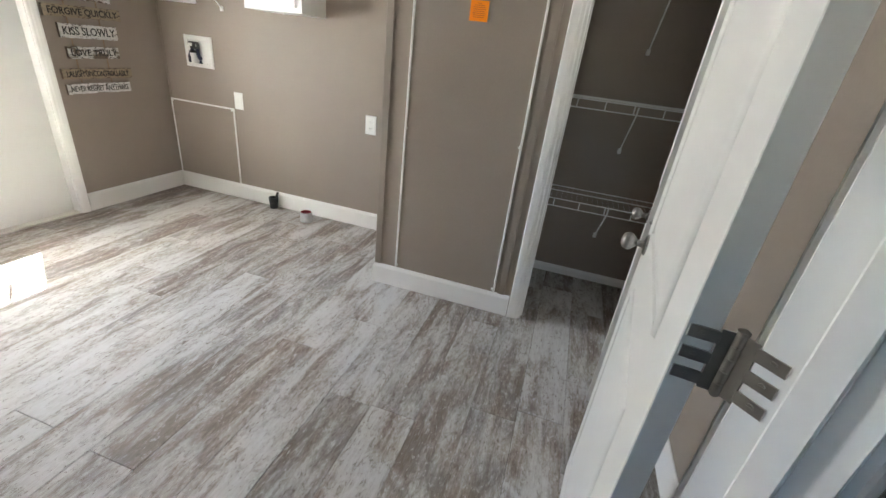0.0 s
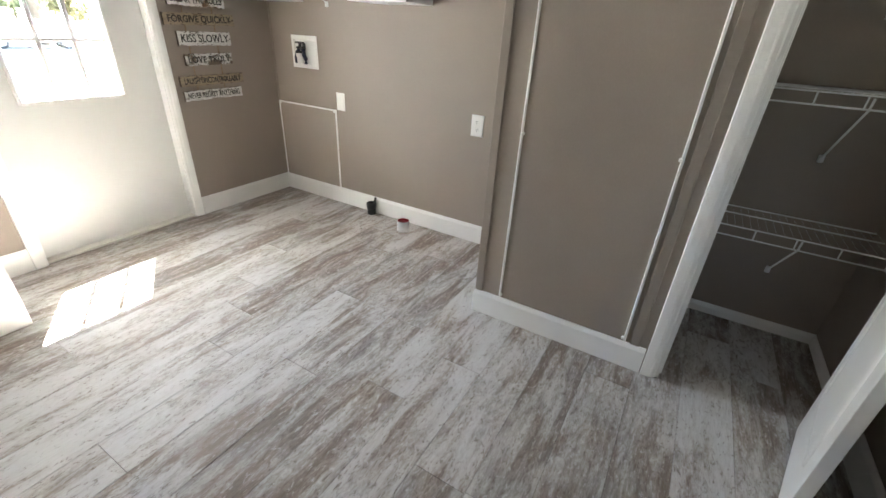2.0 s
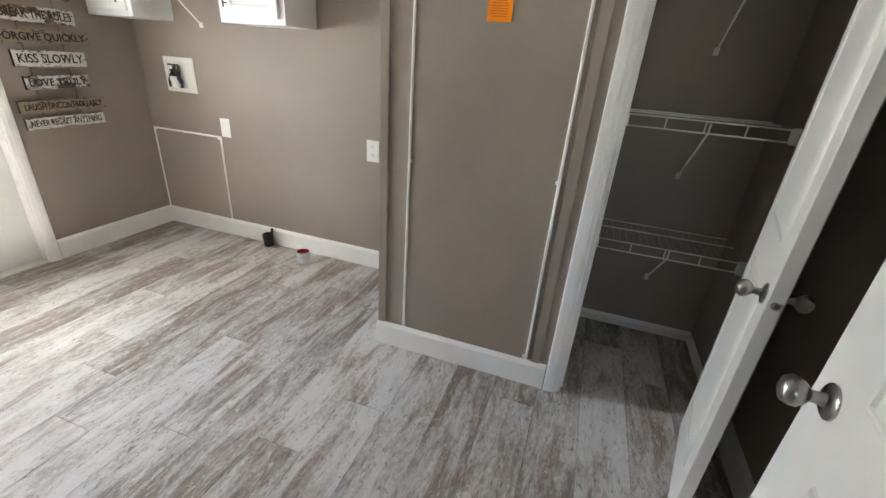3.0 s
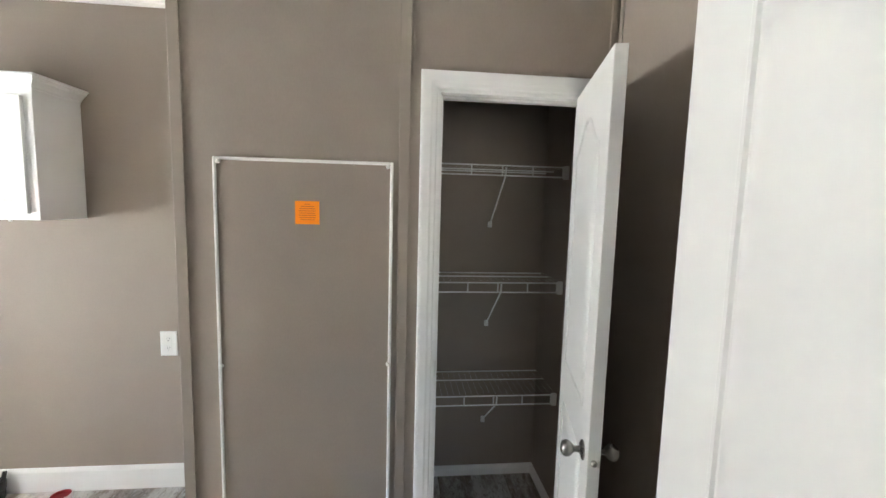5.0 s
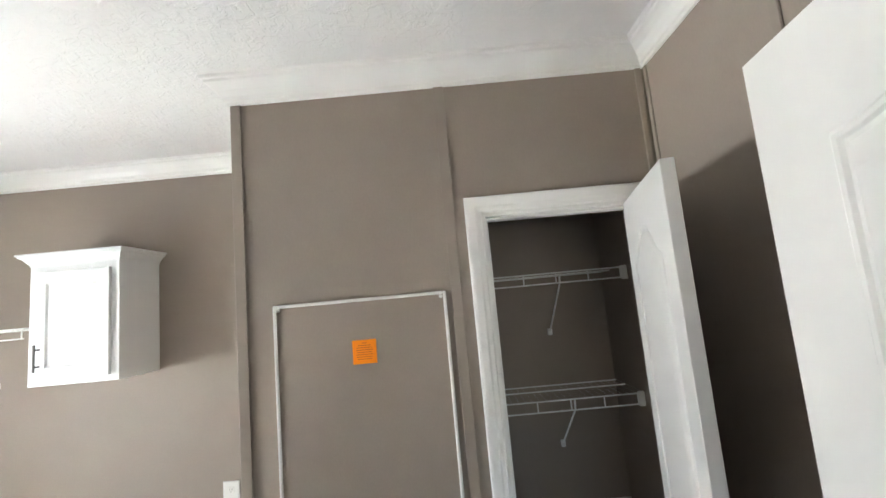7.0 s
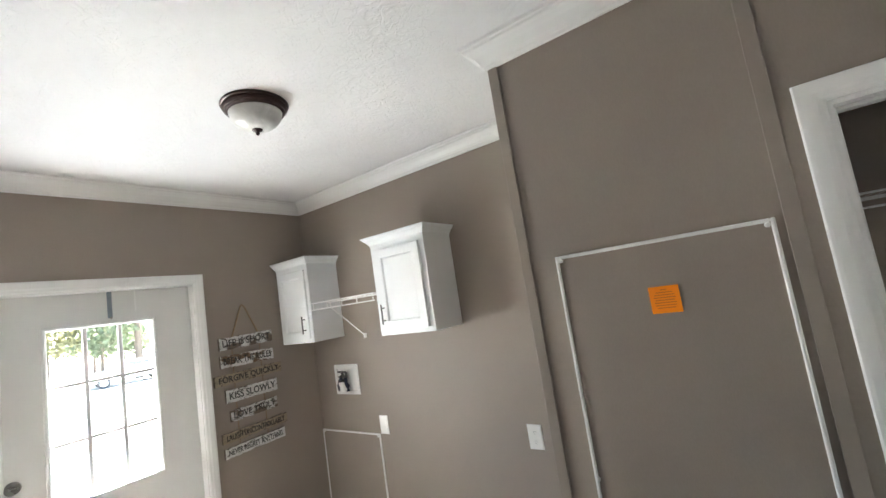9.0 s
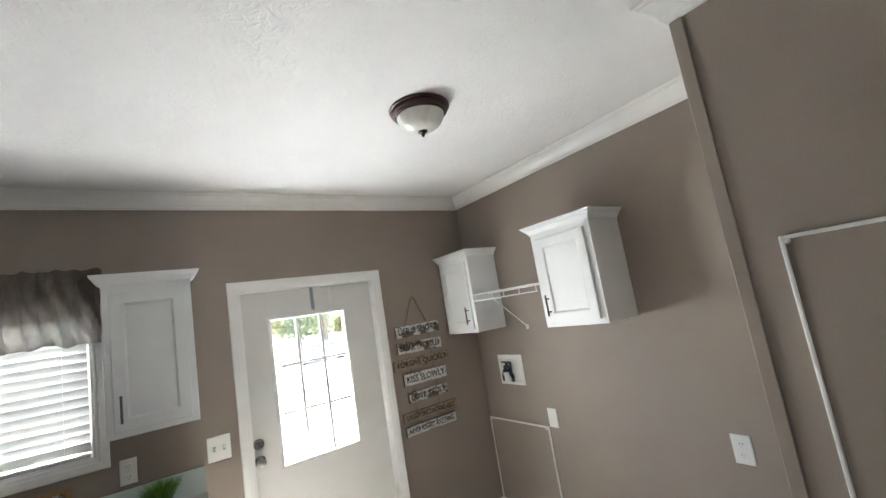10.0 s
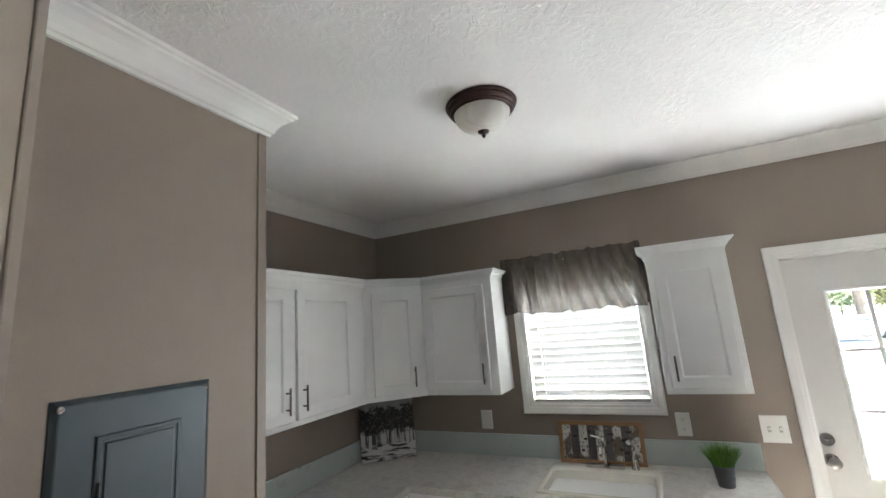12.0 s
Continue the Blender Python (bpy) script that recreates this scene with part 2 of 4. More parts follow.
def sheer_cloth():
    s = Nodes("sheer_taupe_cloth")
    v = s.space()
    weave = s.noise(1.0, s.space((500, 900, 500)), 2)
    s.set(Base_Color=s.ramp(s.noise(14, v, 4), ((0.3, (0.085, 0.068, 0.058)), (0.7, (0.15, 0.125, 0.108)))), Roughness=0.9)
    s.bump(weave, 0.3, 0.001)
    tr = s.node("BsdfTranslucent")
    tr.inputs["Color"].default_value = (0.21, 0.18, 0.155, 1)
    cl = s.node("BsdfTransparent")
    m1, m2 = s.node("MixShader"), s.node("MixShader")
    m1.inputs[0].default_value, m2.inputs[0].default_value = 0.24, 0.24
    s.link(s.bsdf.outputs[0], m1.inputs[1])
    s.link(tr.outputs[0], m1.inputs[2])
    s.link(m1.outputs[0], m2.inputs[1])
    s.link(cl.outputs[0], m2.inputs[2])
    s.link(m2.outputs[0], s.tree.nodes["Material Output"].inputs["Surface"])
    return s.mat


def canvas_print():
    """A dark tree crown over pale birch trunks and dark water, in soft greys."""
    s = Nodes("tree_print")
    if s.coord is None:
        s.coord = s.node("TexCoord")
    sep = s.node("SeparateXYZ")
    s.link(s.coord.outputs["Object"], sep.inputs[0])
    z = sep.outputs[2]
    n = s.noise(28, s.space(), 6, 0.7)
    trunks = s.noise(1.0, s.space((70, 1, 3)), 4, 0.6)
    water = s.noise(1.0, s.space((9, 1, 45)), 4, 0.6, 0.6)
    wob = s.math("ADD", z, s.math("MULTIPLY", s.math("SUBTRACT", n, 0.5), 0.16))
    sky_c = s.ramp(n, ((0.3, (0.26, 0.255, 0.25)), (0.7, (0.46, 0.45, 0.44))))
    crown = s.ramp(s.noise(70, s.space(), 5, 0.7), ((0.50, (0.012, 0.011, 0.010)), (0.60, (0.07, 0.062, 0.045)), (0.72, (0.34, 0.32, 0.27))))
    stem = s.ramp(trunks, ((0.44, (0.05, 0.046, 0.045)), (0.52, (0.55, 0.54, 0.53))))
    pond = s.ramp(water, ((0.42, (0.02, 0.02, 0.02)), (0.52, (0.6, 0.59, 0.58))))
    col = s.mix(s.ramp(wob, ((0.10, (0, 0, 0)), (0.115, (1, 1, 1)))), pond, stem)
    col = s.mix(s.ramp(wob, ((0.175, (0, 0, 0)), (0.19, (1, 1, 1)))), col, crown)
    col = s.mix(s.ramp(wob, ((0.33, (0, 0, 0)), (0.35, (1, 1, 1)))), col, sky_c)
    s.set(Base_Color=col, Roughness=0.6)
    return s.mat


def ground_material():
    s = Nodes("pale_gravel")
    v = s.space(world_space=True)
    col = s.ramp(s.noise(0.25, v, 5), ((0.3, (0.27, 0.26, 0.235)), (0.7, (0.36, 0.345, 0.32))))
    col = s.mix(0.3, col, s.ramp(s.noise(14, v, 4), ((0.3, (0.26, 0.24, 0.2)), (0.7, (0.6, 0.58, 0.54)))))
    s.set(Base_Color=col, Roughness=0.9)
    return s.mat


def leaf_material(name, lo, hi):
    s = Nodes(name)
    g = s.node("NewGeometry")
    col = s.ramp(g.outputs["Random Per Island"], ((0.1, lo), (0.9, hi)))
    s.set(Base_Color=col, Roughness=0.6)
    thin, both = s.node("BsdfTranslucent"), s.node("MixShader")
    s.link(col, thin.inputs["Color"])
    both.inputs[0].default_value = 0.3
    s.link(s.bsdf.outputs[0], both.inputs[1])
    s.link(thin.outputs[0], both.inputs[2])
    s.link(both.outputs[0], s.tree.nodes["Material Output"].inputs["Surface"])
    return s.mat


WALL = wall_paint()
TRIM_TAUPE = paint("taupe_trim_paint", tuple(c * 0.93 for c in TAUPE), 0.5, vary=0.05)
WHITE = paint("white_trim_paint", (0.80, 0.79, 0.765), 0.38, vary=0.02, bump=0.04)
DOOR_WHITE = paint("white_door_paint", (0.69, 0.68, 0.65), 0.42, vary=0.02, grain=220, bump=0.08)
CAB_WHITE = paint("white_cabinet_paint", (0.79, 0.80, 0.795), 0.45, vary=0.025)
PLASTIC = paint("white_plastic", (0.78, 0.77, 0.74), 0.35, vary=0.02, bump=0)
WIRE = paint("white_vinyl_wire", (0.82, 0.82, 0.80), 0.4, vary=0.03, bump=0)
CEIL = ceiling_texture()
PLANK = plank_material()
SUB = paint("dark_underlay", (0.085, 0.072, 0.062), 0.9)
NICKEL = paint("satin_nickel", (0.36, 0.345, 0.325), 0.28, 1.0, vary=0.05, bump=0)
STEEL = paint("brushed_hinge_steel", (0.42, 0.4, 0.37), 0.36, 1.0, vary=0.08, bump=0)
CHROME = paint("chrome", (0.7, 0.7, 0.7), 0.1, 1.0, vary=0.03, bump=0)
DARK_PULL = paint("dark_pewter", (0.16, 0.155, 0.15), 0.35, 1.0, vary=0.06, bump=0)
BRONZE = paint("oil_rubbed_bronze", (0.045, 0.024, 0.02), 0.33, 0.55, vary=0.25, scale=20, bump=0.03)
FROST = frosted_glass()
LAM = laminate()
SPLASH = paint("pale_grey_green_laminate", (0.48, 0.535, 0.51), 0.3, vary=0.04)
SINK = paint("almond_acrylic", (0.76, 0.74, 0.67), 0.22, vary=0.02, bump=0)
BREAKER = paint("blue_grey_enamel", (0.052, 0.070, 0.081), 0.38, 0.1, vary=0.05, bump=0.03)
ORANGE = paint("orange_sticker", (1.0, 0.28, 0.0), 0.85, vary=0.02, bump=0)
ORANGE_INK = paint("brown_ink", (0.60, 0.14, 0.005), 0.6, bump=0)
INK = paint("black_sign_paint", (0.022, 0.02, 0.018), 0.7, vary=0.3, scale=60, bump=0)
BLACK = paint("black_plastic", (0.018, 0.018, 0.018), 0.4, bump=0)
NAVY = paint("dark_blue_rubber", (0.018, 0.022, 0.05), 0.45, bump=0)
SLOT_SHADE = paint("grey_slot_shade", (0.45, 0.44, 0.425), 0.5, bump=0)
CLOTH = sheer_cloth()
GLASS = glass_pane()
SLAT = paint("white_blind_slat", (0.55, 0.55, 0.54), 0.4, vary=0.02, bump=0)
B_WHITE = board_material("white_board", (0.76, 0.75, 0.72), (0.10, 0.075, 0.055), 0.39)
B_WORN = board_material("worn_white_board", (0.74, 0.73, 0.70), (0.09, 0.068, 0.05), 0.41, (0.17, 0.13, 0.095), 0.53)
B_BROWN = board_material("bare_brown_board", (0.37, 0.295, 0.205), (0.075, 0.052, 0.035), 0.40)
B_MIXED = board_material("half_painted_board", (0.20, 0.125, 0.07), (0.07, 0.045, 0.03), 0.40, (0.76, 0.74, 0.71), 0.49)
B_EDGE = board_material("dark_board_edge", (0.13, 0.095, 0.065), (0.05, 0.036, 0.026), 0.42)
B_DARK = board_material("dark_slat_board", (0.11, 0.10, 0.10), (0.3, 0.27, 0.24), 0.36)
B_FRAME = board_material("honey_wood", (0.34, 0.19, 0.09), (0.2, 0.11, 0.055), 0.35)
ROPE = paint("jute_rope", (0.3, 0.215, 0.13), 0.9, vary=0.2, scale=80, bump=0.4)
POT = paint("grey_zinc", (0.10, 0.10, 0.10), 0.5, 0.3, vary=0.15, scale=25)
GRASS = leaf_material("grass_blade", (0.04, 0.12, 0.01), (0.13, 0.28, 0.025))
RED = paint("red_paint", (0.33, 0.025, 0.03), 0.35, bump=0)
TIN = paint("tin_label", (0.78, 0.77, 0.76), 0.3, 0.2, vary=0.1, scale=30)
PRINT = canvas_print()
GROUND = ground_material()
BARK = paint("bark", (0.09, 0.068, 0.05), 0.9, vary=0.3, scale=8, bump=0.5, depth=0.02)
LEAF = leaf_material("green_leaves", (0.045, 0.062, 0.03), (0.10, 0.12, 0.065))
LEAF_Y = leaf_material("yellow_green_leaves", (0.09, 0.092, 0.04), (0.17, 0.155, 0.075))
CAR_SILVER = paint("silver_car_paint", (0.45, 0.46, 0.47), 0.25, 0.5, bump=0)
TYRE = paint("rubber", (0.02, 0.02, 0.02), 0.8, bump=0)
TINT = paint("dark_car_glass", (0.02, 0.025, 0.03), 0.08, bump=0)

# ---- the shell ----
W, N, H = -3.285, 3.007, 2.675          # west wall, north wall, ceiling
BY, BX, EX = 2.256, -0.940, 0.695         # closet front, its west corner, east wall
SY, SX = -1.479, -1.505                 # alcove's south wall and east wall
PY, PX, PC = -0.739, -0.772, -0.548     # breaker wall, its east return, start of the slanting wall
DOOR0, DOOR1, DOORH = 1.154, 2.106, 2.049      # outer door's opening
WIN0, WIN1, WINB, WINT = -0.296, 0.446, 1.260, 2.03
CL0, CL1, CLH = -0.003, 0.599, 2.062      # closet's opening

structure("floor", box(-3.40, 2.2, -1.70, 3.15, -0.12, -0.009), SUB, "dark underlay beneath the vinyl plank floor", "floor")
structure("ceiling", box(-3.42, 2.22, -1.72, 3.17, H, H + 0.12), CEIL, "white knockdown-textured flat ceiling", "ceiling")

bm = bmesh.new()
for y0, y1, z0, z1 in ((-1.70, WIN0, 0, H), (WIN0, WIN1, 0, WINB), (WIN0, WIN1, WINT, H), (WIN1, DOOR0, 0, H), (DOOR0, DOOR1, DOORH, H), (DOOR1, 3.15, 0, H)):
    add_box(bm, W - 0.13, W, y0, y1, z0 if z0 > 0 else -0.1, z1)
structure("wall_west", bm, WALL, "taupe painted outer wall with door and window", "wall")
structure("wall_north", box(W, 0.82, N, N + 0.13, -0.1, H), WALL, "taupe painted wall behind the laundry space", "wall")
# unseen opening added in the hall stretch, only to let fill daylight in
bm = bmesh.new()
for x0, x1, z0, z1 in ((W, -0.20, -0.1, H), (-0.20, 0.10, -0.1, 1.3), (-0.20, 0.10, 1.75, H), (0.10, 2.1, -0.1, H)):
    add_box(bm, x0, x1, SY - 0.12, SY, z0, z1)
structure("wall_south", bm, WALL, "taupe painted wall with an added unseen opening for daylight", "wall")
structure("wall_alcove", box(SX, SX + 0.1, SY, PY - 0.1, -0.1, H), WALL, "taupe painted short wall beside the counter", "wall")
bm = box(SX, PX + 0.1, PY - 0.1, PY, -0.1, H)
add_box(bm, PX, PX + 0.1, PY, PC - 0.06, -0.1, H)
structure("wall_breaker", bm, WALL, "taupe painted wall holding the breaker panel", "wall")
bm = bmesh.new()
for x0, x1, z0, z1 in ((BX, CL0, 0, H), (CL0, CL1, CLH, H), (CL1, EX, 0, H)):
    add_box(bm, x0, x1, BY, BY + 0.1, z0 if z0 > 0 else -0.1, z1)
structure("wall_closet_side", box(BX, BX + 0.09, BY + 0.1, N, -0.1, H), WALL, "taupe painted side wall of the closet", "wall")
structure("wall_closet_inner", box(-0.09, -0.01, BY + 0.1, N, -0.1, H), WALL, "taupe painted partition inside the closet", "wall")
structure("wall_closet", bm, WALL, "taupe painted closet front with battens", "wall")
structure("wall_east", box(EX, EX + 0.12, 0.99, N, -0.1, H), WALL, "taupe painted wall behind the open doors", "wall")
bm = box(2.1, 2.2, -1.65, 3.1, -0.1, H)
structure("wall_hall", bm, WALL, "plain taupe wall closing the hall", "wall")
structure("wall_hall_north", box(EX + 0.12, 2.1, 3.0, 3.1, -0.1, H), WALL, "plain taupe wall at the hall's end", "wall")

# slanting wall with the entry doorway: u runs along it to the north-east, n into the room
R2 = math.sqrt(0.5)
SLANT = Matrix(((R2, -R2, 0, PX), (R2, R2, 0, PC), (0, 0, 1, 0), (0, 0, 0, 1)))
SLEN = (EX - PX) / R2
EN0, EN1, ENH = 0.748, 1.548, 2.075
bm = bmesh.new()
for u0, u1, z0, z1 in ((0, EN0, 0, H), (EN0, EN1, ENH, H), (EN1, SLEN + 0.05, 0, H)):
    add_box(bm, u0, u1, -0.11, 0, z0 if z0 > 0 else -0.1, z1)
bmesh.ops.transform(bm, matrix=SLANT, verts=bm.verts)
structure("wall_entry", bm, WALL, "taupe painted slanting wall with the entry doorway", "wall")

# crown moulding round the room, mitred at every corner
ROOM = [(W, SY), (SX, SY), (SX, PY), (PX, PY), (PX, PC), (EX, PC + EX - PX), (EX, BY), (BX, BY), (BX, N), (W, N)]
CROWN = [(0.0, -0.097), (0.010, -0.097), (0.012, -0.086), (0.018, -0.083), (0.022, -0.068), (0.034, -0.046), (0.050, -0.030), (0.060, -0.024), (0.062, -0.016), (0.070, -0.013), (0.072, -0.001), (0.0, -0.001)]
structure("crown_moulding", add_sweep(bmesh.new(), ROOM, [(o * 1.18, h) for o, h in CROWN], True, lambda x, y, h: (x, y, H + h)), WHITE, "white painted crown moulding along the ceiling", "moulding")


def baseboard(pts, height=0.135, label="white painted tall baseboard"):
    prof = [(0, 0.0), (0.014, 0.0), (0.014, height - 0.022), (0.011, height - 0.014), (0.006, height - 0.004), (0.004, height), (0, height)]
    return structure("baseboard", add_sweep(bmesh.new(), pts, prof, False, lambda x, y, h: (x, y, h)), WHITE, label, "baseboard")


baseboard([(EX, 0.96), (EX, BY), (CL1 + 0.062, BY)])
baseboard([(CL0 - 0.064, BY), (BX, BY), (BX, N), (W, N), (W, DOOR1 + 0.056)])
baseboard([(W, DOOR0 - 0.052), (W, 0.936)])
baseboard([(SX, -0.86), (SX, PY), (PX, PY), (PX, PC), (PX + 0.49, PC + 0.49)])
baseboard([(EX, BY + 0.1), (EX, N), (-0.01, N), (-0.01, BY + 0.1)], 0.06, "low white baseboard inside the closet")

# taupe battens over the panel seams
def batten(x, y, w, d, axis, z0=0.135, z1=H - 0.097):
    bm = box(x - w / 2, x + w / 2, y - d, y, z0, z1, bevel=0.0015) if axis == "y" else box(x - d, x, y - w / 2, y + w / 2, z0, z1, bevel=0.003)
    return structure("batten", bm, TRIM_TAUPE, "thin taupe batten covering a wall seam", "trim")


batten(BX + 0.017, BY, 0.040, 0.009, "y")
batten(-0.120, BY, 0.040, 0.009, "y")
batten(EX - 0.026, BY, 0.022, 0.009, "y")
batten(EX, BY - 0.020, 0.022, 0.008, "x")
batten(EX, 1.63, 0.030, 0.008, "x")
batten(SX + 0.02, PY + 0.007, 0.036, 0.009, "y")
batten(W + 0.012, N, 0.016, 0.008, "y", 0.78)
bm = box(BX - 0.006, BX, BY - 0.006, BY + 0.032, 0.135, H - 0.097, bevel=0.002)
structure("batten", bm, TRIM_TAUPE, "thin taupe corner batten of the closet", "trim")
bm = box(0.0, 0.036, 0.0, 0.007, 0.135, H - 0.097, bevel=0.002)
bmesh.ops.transform(bm, matrix=SLANT, verts=bm.verts)
structure("batten", bm, TRIM_TAUPE, "thin taupe batten at the slanting wall's corner", "trim")

# ---- door casings and jambs ----
CAS = [(0.0, 0.0), (0.0, 0.009), (0.006, 0.013), (0.018, 0.014), (0.026, 0.017), (0.050, 0.018), (0.060, 0.017), (0.063, 0.012), (0.063, 0.0)]


def casing(name, m, w0, w1, top, label, inward=False):
    """A mitred casing round a doorway: m's x runs along the wall, y out of it."""
    line = [(w0, 0.0), (w0, top), (w1, top), (w1, 0.0)]
    bm = add_sweep(bmesh.new(), line, CAS, False, lambda x, y, h: m @ Vector((x, h, y)))
    return structure(name, bm, WHITE, label, "casing")


def jambs(name, m, w0, w1, top, depth, stop, label):
    """Jamb boards and stops that line an opening; y runs from 0 at the room's face to -depth."""
    bm = bmesh.new()
    t = 0.018
    add_box(bm, w0, w0 + t, -depth, 0.0, 0, top, 0.001)
    add_box(bm, w1 - t, w1, -depth, 0.0, 0, top, 0.001)
    add_box(bm, w0 + t, w1 - t, -depth, 0.0, top - t, top, 0.001)
    s0, s1 = stop
    add_box(bm, w0 + t, w0 + t + 0.011, s0, s1, 0, top - t, 0.002)
    add_box(bm, w1 - t - 0.011, w1 - t, s0, s1, 0, top - t, 0.002)
    add_box(bm, w0 + t + 0.011, w1 - t - 0.011, s0, s1, top - t - 0.011, top - t, 0.002)
    bmesh.ops.transform(bm, matrix=m, verts=bm.verts)
    return structure(name, bm, WHITE, label, "door jamb")


FRONT_Y = Matrix(((1, 0, 0, 0), (0, -1, 0, BY), (0, 0, 1, 0), (0, 0, 0, 1)))
FRONT_X = Matrix(((0, 1, 0, W), (1, 0, 0, 0), (0, 0, 1, 0), (0, 0, 0, 1)))
casing("casing", FRONT_Y, CL0 + 0.004, CL1 - 0.004, CLH - 0.004, "white profiled casing round the closet doorway")
jambs("closet_jamb", FRONT_Y, CL0, CL1, CLH, 0.1, (-0.075, -0.038), "white painted closet door jamb")
casing("casing", FRONT_X, DOOR0 + 0.012, DOOR1 - 0.012, DOORH - 0.012, "white profiled casing round the outer door")
jambs("outer_jamb", FRONT_X, DOOR0, DOOR1, DOORH, 0.13, (-0.13, -0.105), "white painted outer door jamb")
casing("casing", SLANT, EN0 + 0.006, EN1 - 0.006, ENH - 0.006, "white profiled casing round the entry doorway")
HALL_SIDE = SLANT @ Matrix(((1, 0, 0, 0), (0, -1, 0, -0.11), (0, 0, 1, 0), (0, 0, 0, 1)))
casing("casing", HALL_SIDE, EN0 + 0.006, EN1 - 0.006, ENH - 0.006, "white casing on the entry doorway's hall side")
jambs("entry_jamb", SLANT, EN0, EN1, ENH, 0.11, (-0.075, -0.040), "white painted entry door jamb")
structure("strike_plate", box(CL0 + 0.018, CL0 + 0.0195, BY + 0.006, BY + 0.034, 0.94, 1.0), STEEL, "small steel strike plate in the closet jamb", "strike plate")


# ---- doors ----
def arch(x0, x1, z0, z1, rise, n=22):
    """A panel's outline, counter-clockwise, with an eyebrow-curved top."""
    pts = [(x0, z0), (x1, z0)]
    for i in range(n + 1):
        s = 1 - 2 * i / n
        pts.append(((x0 + x1) / 2 + s * (x1 - x0) / 2, z1 - rise + rise * 0.5 * (1 + math.cos(math.pi * s))))
    return pts


PANEL = [(0.0, 0.0), (0.003, 0.0055), (0.008, 0.008), (0.013, 0.0065), (0.016, 0.0012), (0.022, 0.0008), (0.025, 0.0035), (0.050, 0.0075), (0.054, 0.008)]


def knob(parent, m, mat=NICKEL):
    """An egg-shaped knob on a round rose; m's z points out of the door."""
    m = m @ Matrix.Scale(0.88, 4)
    k = part("door_knob", lathe([(0.0, 0), (0.033, 0), (0.033, 0.004), (0.027, 0.008), (0.014, 0.010), (0.011, 0.016), (0.011, 0.030), (0.018, 0.036), (0.0265, 0.047), (0.0275, 0.058), (0.022, 0.069), (0.011, 0.0745), (0, 0.0755)], 28, m), mat, parent, "satin nickel egg-shaped knob", True)
    return k


def hinge(parent, z, angle, off):
    """A butt hinge: off is the barrel's distance from the leaf's face; one plate on the leaf's edge, one turned by angle onto the jamb."""
    h = part("hinge", add_lathe(bmesh.new(), [(0, -0.046), (0.004, -0.046), (0.0062, -0.043), (0.0062, -0.027), (0.0054, -0.0265), (0.0062, -0.026), (0.0062, -0.009), (0.0054, -0.0085), (0.0062, -0.008), (0.0062, 0.009), (0.0054, 0.0095), (0.0062, 0.010), (0.0062, 0.026), (0.0054, 0.0265), (0.0062, 0.027), (0.0062, 0.043), (0.0068, 0.0435), (0.0068, 0.047), (0.004, 0.049), (0, 0.0495)], 16, Matrix.Translation((0, 0, z))), STEEL, parent, "steel butt hinge with screws", True)
    for turn in (0.0, angle):
        r = Matrix.Rotation(turn, 4, "Z")
        s = 1 if turn == 0 else -1
        bm = bmesh.new()
        for k in (-1, 0, 1):
            zk = z + k * 0.030
            add_box(bm, -0.0006 * s, 0.0028 * s, -off - 0.031, -off + 0.002, zk - 0.0085, zk + 0.0085, 0.0006)
            add_cyl(bm, (-0.0016 * s, -off - 0.017, zk), (0.001 * s, -off - 0.017, zk), 0.0042, n=12)
            add_box(bm, -0.0024 * s, -0.0014 * s, -off - 0.0205, -off - 0.0135, zk - 0.0007, zk + 0.0007)
        add_box(bm, -0.0002 * s, 0.0022 * s, -off, -0.003, z - 0.0425, z + 0.0425, 0.0005)
        bmesh.ops.transform(bm, matrix=r, verts=bm.verts)
        part("hinge_plate", bm, STEEL, h)
    return h


def panel_door(name, m, width, height, stile, label, knob_z, jamb_turn, hinges, rail=0.125, rise=0.10, off=0.004):
    """A moulded two-panel leaf set off from the hinge barrels. Local x runs from the hinge to the free edge, y is the side of the knuckles, z up."""
    d = thing(name, m, label, "door", kind="structure")
    t = 0.035
    leaf = part("leaf", box(0.003, width, -off - t, -off, 0.012, height, 0.0015), DOOR_WHITE, d)
    for side, y in ((1, -off), (-1, -off - t)):
        for pts in (arch(stile, width - stile, 0.93 * height / 2.03 + 0.09, height - rail, rise), arch(stile, width - stile, 0.22, 0.93 * height / 2.03 - 0.06, 0.0, 2)):
            bm = add_sweep(bmesh.new(), pts, PANEL, True, lambda x, z, h, y=y, side=side: (x, y + side * h, z), cap=True)
            part("moulded_panel", bm, DOOR_WHITE, leaf, smooth=True)
        knob(d, Matrix.Translation((width - 0.065, y, knob_z)) @ Matrix.Rotation(-side * math.pi / 2, 4, "X"))
    part("latch_bolt", lathe([(0, 0.012), (0.006, 0.0105), (0.0095, 0.006), (0.0095, -0.002)], 14, Matrix.Translation((width, -off - t / 2, knob_z)) @ Matrix.Rotation(math.pi / 2, 4, "Y")), NICKEL, d, "nickel latch bolt", True)
    for z in hinges:
        hinge(d, z, jamb_turn, off)
    return d


